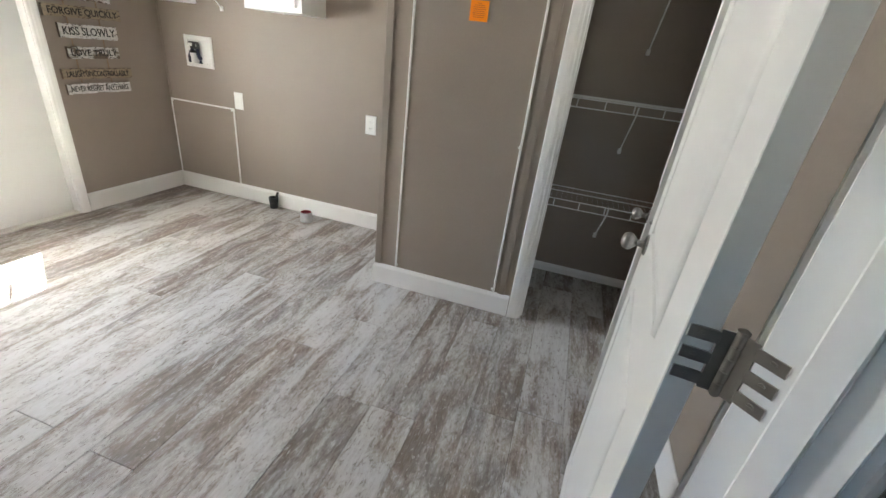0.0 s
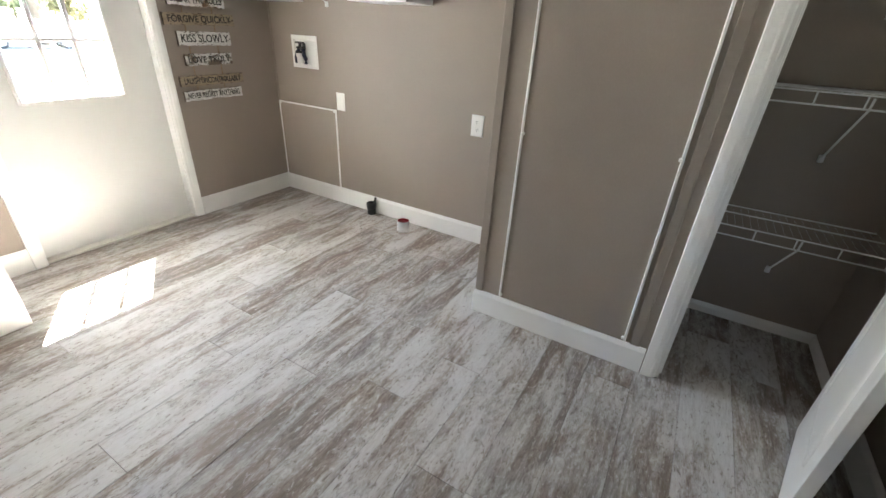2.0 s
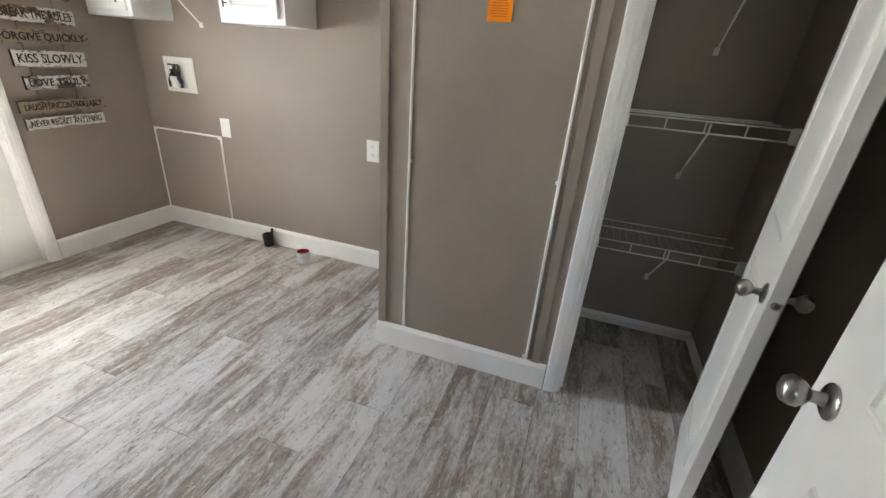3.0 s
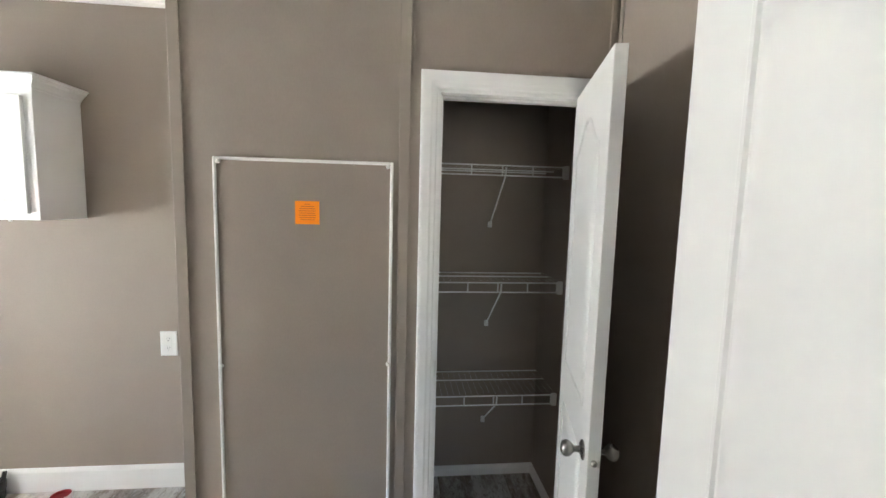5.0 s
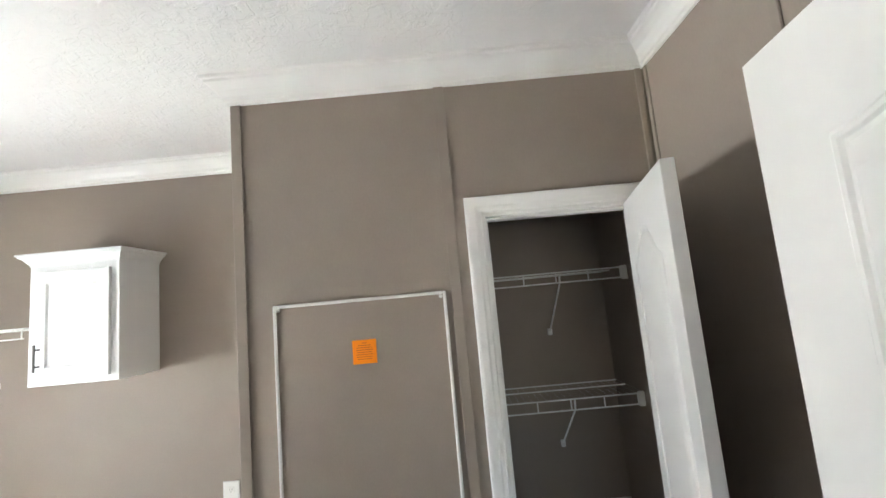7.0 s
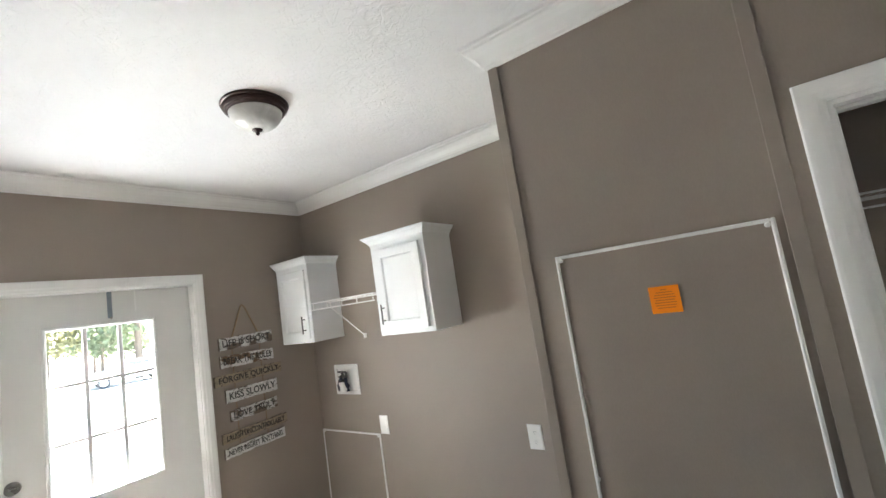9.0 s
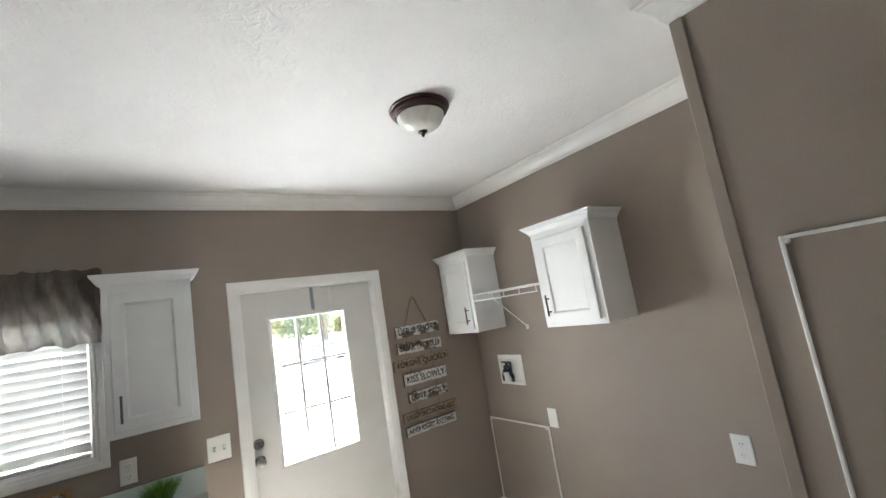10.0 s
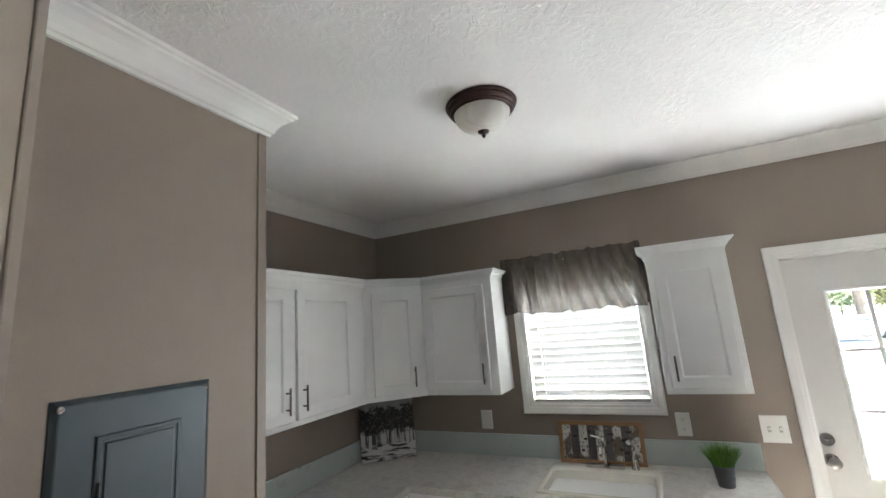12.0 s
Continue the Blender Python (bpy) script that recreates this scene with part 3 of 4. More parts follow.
ENTRY = SLANT @ Vector((EN1 - 0.019, 0.020, 0))
panel_door("door_entry", Matrix.Translation(ENTRY) @ Matrix.Rotation(radians(82.9), 4, "Z") @ Matrix.Scale(-1, 4, (0, 1, 0)), 0.760, 2.060, 0.137, "white moulded two-panel entry door standing wide open", 0.985, radians(-142.1), (0.24, 1.11, 1.83), 0.10, 0.06, 0.020)
panel_door("door_closet", pose(CL1 - 0.020, BY - 0.008, 0, 0, 0, 256), 0.562, 2.046, 0.10, "white moulded narrow closet door standing open", 0.912, radians(-76), (0.22, 1.04, 1.83))


def outer_door():
    y0, y1 = DOOR0 + 0.020, DOOR1 - 0.020
    g0, g1, b, t = 1.359, 1.860, 0.918, 1.830
    d = thing("door_outer", pose(W - 0.058, 0, 0), "white steel outer door with nine-pane glass", "door", kind="structure")
    bm = bmesh.new()
    for a0, a1, z0, z1 in ((y0, g0, 0.02, DOORH - 0.022), (g1, y1, 0.02, DOORH - 0.022), (g0, g1, 0.02, b), (g0, g1, t, DOORH - 0.022)):
        add_box(bm, -0.045, 0.0, a0, a1, z0, z1)
    part("slab", bm, DOOR_WHITE, d)
    ring = [(g0 - 0.022, b - 0.022), (g1 + 0.022, b - 0.022), (g1 + 0.022, t + 0.022), (g0 - 0.022, t + 0.022)]
    part("glazing_trim", add_sweep(bmesh.new(), ring, [(0, 0), (0.002, 0.007), (0.012, 0.010), (0.020, 0.006), (0.023, 0.001), (0.023, -0.018)], True, lambda y, z, h: (h, y, z)), DOOR_WHITE, d)
    for i in (1, 2):
        yy, zz = g0 + (g1 - g0) * i / 3, b + (t - b) * i / 3
        part("muntin", box(-0.029, -0.013, yy - 0.011, yy + 0.011, b, t, 0.003), DOOR_WHITE, d)
        part("muntin", box(-0.028, -0.014, g0, g1, zz - 0.011, zz + 0.011, 0.003), DOOR_WHITE, d)
    for i in range(3):
        for k in range(3):
            p = part("pane", box(-0.023, -0.019, g0 + (g1 - g0) * i / 3, g0 + (g1 - g0) * (i + 1) / 3, b + (t - b) * k / 3, b + (t - b) * (k + 1) / 3), GLASS, d)
            p.visible_shadow = False
    out = Matrix.Rotation(math.pi / 2, 4, "Y")
    part("door_knob", lathe([(0, 0), (0.033, 0), (0.033, 0.006), (0.026, 0.010), (0.012, 0.013), (0.011, 0.03), (0.02, 0.038), (0.028, 0.05), (0.027, 0.06), (0.016, 0.068), (0, 0.069)], 24, Matrix.Translation((0, 1.214, 0.985)) @ out), NICKEL, d, "satin nickel round knob", True)
    part("deadbolt", lathe([(0, 0), (0.032, 0), (0.032, 0.010), (0.027, 0.016), (0, 0.017)], 24, Matrix.Translation((0, 1.214, 1.087)) @ out), NICKEL, d, "satin nickel deadbolt", True)
    bm = box(0.0175, 0.028, 1.198, 1.230, 1.0815, 1.0925, 0.002)
    part("thumb_turn", bm, NICKEL, d)
    part("threshold", box(-0.07, 0.056, DOOR0 + 0.018, DOOR1 - 0.018, 0.0, 0.018, 0.004), SINK, d, "almond threshold strip")
    part("weather_strip", box(0.001, 0.012, y0 - 0.001, y0 + 0.010, 0.03, DOORH - 0.03, 0.003), WHITE, d)
    return d


outer_door()
hk = thing("door_hanger", pose(W - 0.056, 1.645, 1.87), "blue-grey metal wreath hanger over the outer door", "door hanger")
part("strap", box(0.0, 0.0025, -0.012, 0.012, 0.0, 0.157, 0.0006), paint("blue_grey_steel", (0.25, 0.29, 0.33), 0.4, 0.6, bump=0), hk)
part("hook", add_tube(bmesh.new(), [(0.004, 0, 0.004), (0.010, 0, -0.006), (0.022, 0, -0.008), (0.028, 0, 0.006)], 0.003), NICKEL, hk, smooth=True)
hk = thing("door_hanger", pose(W - 0.056, 1.775, 1.90), "thin white cord hook over the outer door", "door hanger")
part("strap", box(0.0, 0.0015, -0.004, 0.004, 0.0, 0.127), PLASTIC, hk)

# ---- window ----
win = thing("window_1", pose(W, 0, 0), "white sash window behind a lowered blind", "window", kind="structure")
line = [(WIN0 + 0.008, WINB + 0.008), (WIN0 + 0.008, WINT - 0.008), (WIN1 - 0.008, WINT - 0.008), (WIN1 - 0.008, WINB + 0.008)]
part("window_casing", add_sweep(bmesh.new(), line, CAS, True, lambda y, z, h: (h, y, z)), WHITE, win)
bm = bmesh.new()
for a0, a1, z0, z1 in ((WIN0, WIN0 + 0.015, WINB, WINT), (WIN1 - 0.015, WIN1, WINB, WINT), (WIN0 + 0.015, WIN1 - 0.015, WINB, WINB + 0.015), (WIN0 + 0.015, WIN1 - 0.015, WINT - 0.015, WINT)):
    add_box(bm, -0.13, 0.001, a0, a1, z0, z1)
part("window_frame", bm, WHITE, win)
WMID = (WINB + WINT) / 2
for z0, z1, x in ((WINB + 0.015, WMID + 0.015, -0.085), (WMID - 0.015, WINT - 0.015, -0.112)):
    bm = bmesh.new()
    for a0, a1, b0, b1 in ((WIN0 + 0.015, WIN0 + 0.05, z0, z1), (WIN1 - 0.05, WIN1 - 0.015, z0, z1), (WIN0 + 0.05, WIN1 - 0.05, z0, z0 + 0.035), (WIN0 + 0.05, WIN1 - 0.05, z1 - 0.035, z1)):
        add_box(bm, x - 0.012, x + 0.012, a0, a1, b0, b1)
    s = part("sash", bm, WHITE, win)
    for i in (1, 2):
        yy = WIN0 + 0.05 + (WIN1 - WIN0 - 0.1) * i / 3
        part("muntin", box(x - 0.006, x + 0.006, yy - 0.008, yy + 0.008, z0 + 0.035, z1 - 0.035), WHITE, s)
    zz = (z0 + z1) / 2
    part("muntin", box(x - 0.0055, x + 0.0055, WIN0 + 0.05, WIN1 - 0.05, zz - 0.008, zz + 0.008), WHITE, s)
    p = part("pane", box(x - 0.002, x + 0.002, WIN0 + 0.04, WIN1 - 0.04, z0 + 0.025, z1 - 0.025), GLASS, s)
    p.visible_shadow = False

blind = thing("window_blind", pose(W - 0.034, 0, 0), "white horizontal slat blind lowered with open slats", "blind")
b0, b1 = WIN0 + 0.022, WIN1 - 0.022
slat = bmesh.new()
sn, sw = 6, 0.05
vs = []
for i in range(sn + 1):
    u = (i / sn - 0.5) * sw
    vs.append([slat.verts.new((u, y, 0.0035 * (1 - (2 * i / sn - 1) ** 2))) for y in (b0, b1)])
for a, b in zip(vs, vs[1:]):
    slat.faces.new((a[0], b[0], b[1], a[1]))
ext = bmesh.ops.extrude_face_region(slat, geom=slat.faces[:])
bmesh.ops.translate(slat, vec=(0, 0, 0.0024), verts=[v for v in ext["geom"] if isinstance(v, bmesh.types.BMVert)])
slat_me = finish(slat)
z = WINB + 0.066
while z < WINT - 0.06:
    part("slat", slat_me, SLAT, blind, m=pose(0, 0, z, 0, -68, 0))
    z += 0.0455
part("bottom_rail", box(-0.024, 0.024, b0, b1, WINB + 0.016, WINB + 0.034, 0.004), SLAT, blind)
part("head_rail", box(-0.026, 0.026, b0, b1, WINT - 0.055, WINT - 0.016, 0.003), SLAT, blind)
for yy in (b0 + 0.10, (b0 + b1) / 2, b1 - 0.10):
    part("ladder_cord", add_tube(bmesh.new(), [(0.026, yy, WINB + 0.03), (0.026, yy, WINT - 0.05)], 0.0012, 6), SLAT, blind)
part("tilt_wand", add_tube(bmesh.new(), [(0.036, b0 + 0.075, WINT - 0.05), (0.040, b0 + 0.085, WINB + 0.07)], 0.0035, 8), PLASTIC, blind)


def valance(y0, y1, z0, z1):
    """A gathered sheer valance on a rod, with a ruffled header and a wavy hem."""
    v = thing("valance", pose(W + 0.05, 0, 0), "sheer taupe gathered valance over the kitchen window", "valance")
    part("rod", add_tube(bmesh.new(), [(-0.045, y0 + 0.01, z1 - 0.045), (0.0, y0 + 0.012, z1 - 0.045), (0.0, y1 - 0.012, z1 - 0.045), (-0.045, y1 - 0.01, z1 - 0.045)], 0.008, 8), PLASTIC, v)
    bm = bmesh.new()
    nu, nv = 260, 22
    grid = []
    for i in range(nu + 1):
        f = i / nu
        row = []
        ph = f * 78 + 2.5 * noise.noise(Vector((f * 7, 0.3, 0)))
        sag = 0.016 * noise.noise(Vector((f * 6, 5, 0))) - 0.010 * f
        top = 0.010 * noise.noise(Vector((f * 22, 9, 0)))
        for j in range(nv + 1):
            g = j / nv
            z = z1 + top + (z0 + sag - z1) * g
            pinch = 0.35 if abs(g - 0.13) < 0.04 else 1.0
            amp = (0.008 + 0.017 * g) * pinch
            x = 0.016 + amp * math.sin(ph * (1 - 0.18 * g)) + 0.010 * noise.noise(Vector((f * 30, g * 2.5, 2))) + 0.006 * noise.noise(Vector((f * 90, g * 6, 4)))
            y = y0 + (y1 - y0) * f + 0.004 * math.cos(ph)
            row.append(bm.verts.new((x, y, z + 0.004 * math.sin(ph * 0.5 + g * 3))))
        grid.append(row)
    for a, b in zip(grid, grid[1:]):
        for j in range(nv):
            bm.faces.new((a[j], a[j + 1], b[j + 1], b[j]))
    hem = bmesh.new()
    edge = [[hem.verts.new(row[nv].co + Vector((0.0008, 0, dz))) for dz in (-0.002, 0.009)] for row in grid]
    part("cloth", bm, CLOTH, v, smooth=True)
    for a, b in zip(edge, edge[1:]):
        hem.faces.new((a[0], a[1], b[1], b[0]))
    part("hem", hem, CLOTH, v, "doubled stitched hem", True)
    for yy, s in ((y0, 1), (y1, -1)):
        bm = bmesh.new()
        cols = []
        for i in range(9):
            cols.append([bm.verts.new((0.016 - 0.062 * i / 8, yy + s * 0.004 * math.sin(i * 1.9), z1 + (z0 + 0.004 - z1) * j / 6)) for j in range(7)])
        for a, b in zip(cols, cols[1:]):
            for j in range(6):
                bm.faces.new((a[j], a[j + 1], b[j + 1], b[j]))
        part("cloth_return", bm, CLOTH, v, smooth=True)
    return v


valance(-0.395, 0.498, 1.855, 2.235)

# ---- lamps on the ceiling (unlit) ----
def ceiling_lamp(x, y):
    d = thing("ceiling_light", pose(x, y, H) @ Matrix.Diagonal((0.89, 0.89, 0.92, 1)), "unlit flush dome light with dark bronze ring", "ceiling light", "flush dome lights on the ceiling")
    part("ring", lathe([(0.0, 0), (0.158, 0), (0.162, -0.006), (0.160, -0.012), (0.153, -0.015), (0.155, -0.022), (0.150, -0.030), (0.142, -0.034), (0.141, -0.041), (0.132, -0.047), (0.126, -0.046), (0.122, -0.030), (0.0, -0.030)], 48), BRONZE, d, "stepped dark bronze ring", True)
    part("glass_bowl", lathe([(0.127, -0.040), (0.126, -0.052), (0.118, -0.075), (0.102, -0.096), (0.078, -0.113), (0.048, -0.124), (0.018, -0.129), (0, -0.1295), (0, -0.124), (0.05, -0.118), (0.10, -0.09), (0.121, -0.05), (0.122, -0.036)], 48), FROST, d, "frosted white glass bowl", True)
    part("finial", lathe([(0, -0.126), (0.026, -0.127), (0.025, -0.132), (0.014, -0.136), (0.008, -0.141), (0.0105, -0.146), (0.008, -0.152), (0.003, -0.157), (0, -0.158)], 20), BRONZE, d, "dark bronze finial", True)
    return d


ceiling_lamp(-1.888, 1.800)
ceiling_lamp(-1.918, 0.004)


# ---- cabinets ----
SHAKER = [(0.0, 0.0), (0.0, 0.016), (0.002, 0.018), (0.052, 0.018), (0.056, 0.0165), (0.062, 0.0115), (0.064, 0.010)]


def bar_pull(parent, x, y, z, length=0.128, vertical=True):
    """A slim bar pull standing off a front that faces -y."""
    bm = bmesh.new()
    d = Vector((0, 0, length / 2)) if vertical else Vector((length / 2, 0, 0))
    c = Vector((x, y - 0.028, z))
    add_cyl(bm, c - d, c + d, 0.0055, n=12)
    for s in (-0.62, 0.62):
        add_cyl(bm, c + d * s, c + d * s + Vector((0, 0.028, 0)), 0.0042, n=10)
    return part("handle", bm, DARK_PULL, parent, "slim dark pewter bar handle", True)


def cabinet_door(parent, x0, x1, z0, z1, y, pull=None):
    """A recessed-panel door on a front that faces -y."""
    bm = add_sweep(bmesh.new(), [(x0, z0), (x1, z0), (x1, z1), (x0, z1)], SHAKER, True, lambda x, z, h: (x, y - h, z), cap=True)
    d = part("door", bm, CAB_WHITE, parent)
    if pull:
        bar_pull(d, pull[0], y - 0.018, pull[1])
    return d


CORNICE = [(0.0, 0.0), (0.003, 0.0), (0.004, 0.010), (0.010, 0.016), (0.022, 0.034), (0.034, 0.042), (0.036, 0.050), (0.042, 0.052), (0.042, 0.060), (0.0, 0.060)]


def wall_cabinet(m, w, d, h, doors, label, sides=(True, True), category="wall cabinet"):
    """An upper cabinet: local x along the front, y back to the wall, z from its underside; doors: (x0, x1, pull x)."""
    c = thing("wall_cabinet", m, label, category, "white upper cabinets")
    part("body", box(0, w, 0.0, d, 0, h, 0.0015), CAB_WHITE, c)
    line = ([(w, d)] if sides[1] else []) + [(w, 0.0), (0.0, 0.0)] + ([(0.0, d)] if sides[0] else [])
    bm = add_sweep(bmesh.new(), line[::-1], [(-o, z) for o, z in CORNICE], False, lambda x, y, z: (x, y, h - 0.012 + z))
    part("cornice", bm, CAB_WHITE, c, smooth=False)
    for x0, x1, px in doors:
        cabinet_door(c, x0, x1, 0.03, h - 0.045, 0.0, (px, 0.135))
    return c


NB = 1.508
wall_cabinet(pose(-3.276, 2.722, NB), 0.392, N - 2.722, 0.592, [(0.03, 0.362, 0.330)], "white upper cabinet with one recessed-panel door")
wall_cabinet(pose(-2.200, 2.722, NB), 0.443, N - 2.722, 0.592, [(0.04, 0.405, 0.072)], "white upper cabinet with one recessed-panel door")
for cx in (-1.95, -3.05):
    b = thing("cabinet_bumper", pose(cx, 2.80, NB - 0.012), "small white plastic knob beneath the upper cabinet", "bracket")
    part("knob", lathe([(0, 0), (0.007, 0.001), (0.008, 0.012), (0, 0.012)], 10), PLASTIC, b)

EAST_FACE = Matrix(((0, -1, 0, 0), (1, 0, 0, 0), (0, 0, 1, 0), (0, 0, 0, 1)))   # local -y (front) becomes +x


def facing_east(x, y, z):
    return Matrix.Translation((x, y, z)) @ EAST_FACE


UB, UH = 1.368, 0.742
wall_cabinet(facing_east(-3.0, 0.513, UB), 0.381, 0.285, UH, [(0.03, 0.351, 0.062)], "white upper cabinet beside the outer door")
wall_cabinet(facing_east(-3.0, -0.92, UB), 0.517, 0.285, UH, [(0.018, 0.462, 0.430)], "white upper cabinet beside the sink window", (False, True))
# corner unit, its front across the corner
cnr = thing("corner_cabinet", pose(-3.0, -0.92, UB), "white diagonal corner upper cabinet with one door", "wall cabinet", "white upper cabinets")
FL = math.hypot(0.29, 0.28)
DIA = Matrix.Translation((0.29, -0.28, 0)) @ Matrix.Rotation(math.atan2(0.28, -0.29), 4, "Z")
bm = bmesh.new()
ring = [(0, 0), (-0.284, 0), (-0.284, -0.557), (0.29, -0.557), (0.29, -0.28)]
lo = [bm.verts.new((x, y, 0)) for x, y in ring]
hi = [bm.verts.new((x, y, UH)) for x, y in ring]
bm.faces.new(lo), bm.faces.new(hi)
for i in range(5):
    bm.faces.new((lo[i], lo[(i + 1) % 5], hi[(i + 1) % 5], hi[i]))
part("body", bm, CAB_WHITE, cnr)
bm = add_sweep(bmesh.new(), [(0, 0), (FL, 0)], [(-o, z) for o, z in CORNICE], False, lambda x, y, z: DIA @ Vector((x, y, UH - 0.012 + z)))
part("cornice", bm, CAB_WHITE, cnr)
door = part("door", add_sweep(bmesh.new(), [(0.05, 0.03), (FL - 0.05, 0.03), (FL - 0.05, UH - 0.045), (0.05, UH - 0.045)], SHAKER, True, lambda x, z, h: (x, -h, z), cap=True), CAB_WHITE, cnr, m=DIA)
bar_pull(door, FL - 0.085, -0.018, 0.135)

SOUTH_FACE = Matrix.Rotation(math.pi, 4, "Z")


def facing_north(x, y, z):
    return Matrix.Translation((x, y, z)) @ SOUTH_FACE


wall_cabinet(facing_north(SX, -1.20, UB), 1.205, 0.279, UH, [(0.025, 0.115, 0.095), (0.135, 0.556, 0.520), (0.600, 1.068, 0.636)], "long white upper cabinet with recessed-panel doors", (False, False))

# base cabinets under the counter
def base_cabinet(m, w, d, doors, label, drawers=True):
    c = thing("base_cabinet", m, label, "base cabinet", "white base cabinets")
    part("body", box(0, w, 0.0, d, 0.0, 0.897, 0.0015), CAB_WHITE, c)
    for x0, x1, px in doors:
        cabinet_door(c, x0, x1, 0.115, 0.675, 0.0, (px, 0.58))
        bm = add_sweep(bmesh.new(), [(x0, 0.70), (x1, 0.70), (x1, 0.85), (x0, 0.85)], [(0, 0), (0, 0.016), (0.002, 0.018), (0.03, 0.018)], True, lambda x, z, h: (x, -h, z), cap=True)
        dr = part("drawer_front", bm, CAB_WHITE, c)
        bar_pull(dr, (x0 + x1) / 2, -0.018, 0.775, vertical=False)
    return c


base_cabinet(facing_east(-2.685, 0.45, 0), 0.440, abs(W + 2.685), [(0.035, 0.385, 0.07)], "white base cabinet at the counter's end")
base_cabinet(facing_east(-2.685, -0.20, 0), 0.65, abs(W + 2.685), [(0.03, 0.31, 0.28), (0.34, 0.62, 0.37)], "white sink base cabinet with two doors")
base_cabinet(facing_east(-2.685, -0.92, 0), 0.72, abs(W + 2.685), [(0.08, 0.68, 0.12)], "white base cabinet in the counter's corner")
base_cabinet(facing_north(SX, -0.92, 0), 1.18, abs(SY + 0.92), [(0.03, 0.36, 0.33), (0.39, 0.72, 0.42), (0.75, 1.10, 0.78)], "white base cabinet under the south counter")

# worktop with a cut-out for the sink
CT, SK0, SK1, SKX0, SKX1 = 0.935, -0.175, 0.420, -3.185, -2.705
bm = bmesh.new()
xs, ys = (W, SKX0 + 0.02, SKX1 - 0.02, -2.643, SX), (SY, -0.88, SK0 + 0.02, SK1 - 0.02, 0.915)
top = {(i, j): bm.verts.new((xs[i], ys[j], CT)) for i in range(5) for j in range(5) if i < 4 or j < 2}
for i in range(4):
    for j in range(4):
        if (i, j) != (1, 2) and (i < 3 or j == 0):
            bm.faces.new((top[i, j], top[i + 1, j], top[i + 1, j + 1], top[i, j + 1]))
ext = bmesh.ops.extrude_face_region(bm, geom=bm.faces[:])
bmesh.ops.translate(bm, vec=(0, 0, -0.038), verts=[v for v in ext["geom"] if isinstance(v, bmesh.types.BMVert)])
tagged(part("countertop", bm, LAM), "mottled grey laminate L-shaped countertop", "countertop")
bm = box(W, W + 0.018, SY + 0.018, 0.915, CT, CT + 0.137, 0.002)
tagged(part("backsplash", bm, SPLASH), "pale grey-green laminate backsplash beneath the window", "backsplash")
bm = box(W, SX, SY, SY + 0.018, CT, CT + 0.137, 0.002)
tagged(part("backsplash", bm, SPLASH), "pale grey-green laminate backsplash on the alcove wall", "backsplash")


def sink():
    s = thing("sink", pose((SKX0 + SKX1) / 2, (SK0 + SK1) / 2, CT), "almond drop-in utility sink in the countertop", "sink")
    hx, hy = (SKX1 - SKX0) / 2, (SK1 - SK0) / 2

    def rounded(a, b, r, n=6):
        pts = []
        for cx, cy, a0 in ((a - r, b - r, 0), (-a + r, b - r, 90), (-a + r, -b + r, 180), (a - r, -b + r, 270)):
            for i in range(n + 1):
                t = radians(a0 + 90 * i / n)
                pts.append((cx + r * math.cos(t), cy + r * math.sin(t)))
        return pts
    rows = [(0.0, 0.0, 0.03, 0.0), (0.002, 0.0, 0.03, 0.008), (0.008, 0.0, 0.03, 0.012), (0.022, 0.060, 0.05, 0.012), (0.030, 0.064, 0.05, 0.006), (0.042, 0.070, 0.05, -0.17), (0.070, 0.085, 0.06, -0.20)]
    bm = bmesh.new()
    prev = None
    for inset, back, r, z in rows:
        pts = rounded(hx - inset - back * 0.7, hy - inset, r)
        ring = [bm.verts.new((x + back * 0.7, y, z)) for x, y in pts]
        if prev:
            for i in range(len(ring)):
                j = (i + 1) % len(ring)
                bm.faces.new((prev[i], prev[j], ring[j], ring[i]))
        prev = ring
    bm.faces.new(prev)
    part("basin", bm, SINK, s, smooth=True)
    part("drain", lathe([(0, -0.196), (0.04, -0.196), (0.043, -0.1985), (0.0, -0.202)], 20), CHROME, s, "chrome drain", True)
    return s


sink()
fau = thing("faucet", pose(-3.135, 0.135, CT + 0.012), "chrome centre-set faucet behind the sink", "faucet")
part("base_plate", box(-0.028, 0.028, -0.105, 0.105, 0, 0.014, 0.006, 2), NICKEL, fau)
part("spout", add_tube(bmesh.new(), [(0, 0, 0.01), (0, 0, 0.08), (0.01, 0, 0.115), (0.04, 0, 0.14), (0.08, 0, 0.14), (0.115, 0, 0.125), (0.125, 0, 0.105)], 0.011, 12), CHROME, fau, smooth=True)
part("lever", lathe([(0, 0.0), (0.021, 0.0), (0.024, 0.02), (0.02, 0.045), (0.0, 0.052)], 18, Matrix.Translation((-0.005, 0, 0.115))), CHROME, fau, smooth=True)
part("lever_arm", add_cyl(bmesh.new(), (0, 0, 0.155), (0.02, -0.06, 0.175), 0.006, 0.004), CHROME, fau, smooth=True)
spr = thing("sprayer", pose(-3.135, 0.295, CT + 0.012), "chrome pull-out sprayer beside the faucet", "sprayer")
part("holder", lathe([(0, 0), (0.024, 0), (0.022, 0.01), (0.014, 0.03), (0.013, 0.05), (0, 0.05)], 18), CHROME, spr, smooth=True)
part("spray_head", add_tube(bmesh.new(), [(0, 0, 0.05), (0, 0, 0.10), (-0.006, -0.004, 0.13), (0.012, -0.012, 0.15), (0.03, -0.02, 0.145)], 0.013, 12), CHROME, spr, smooth=True)


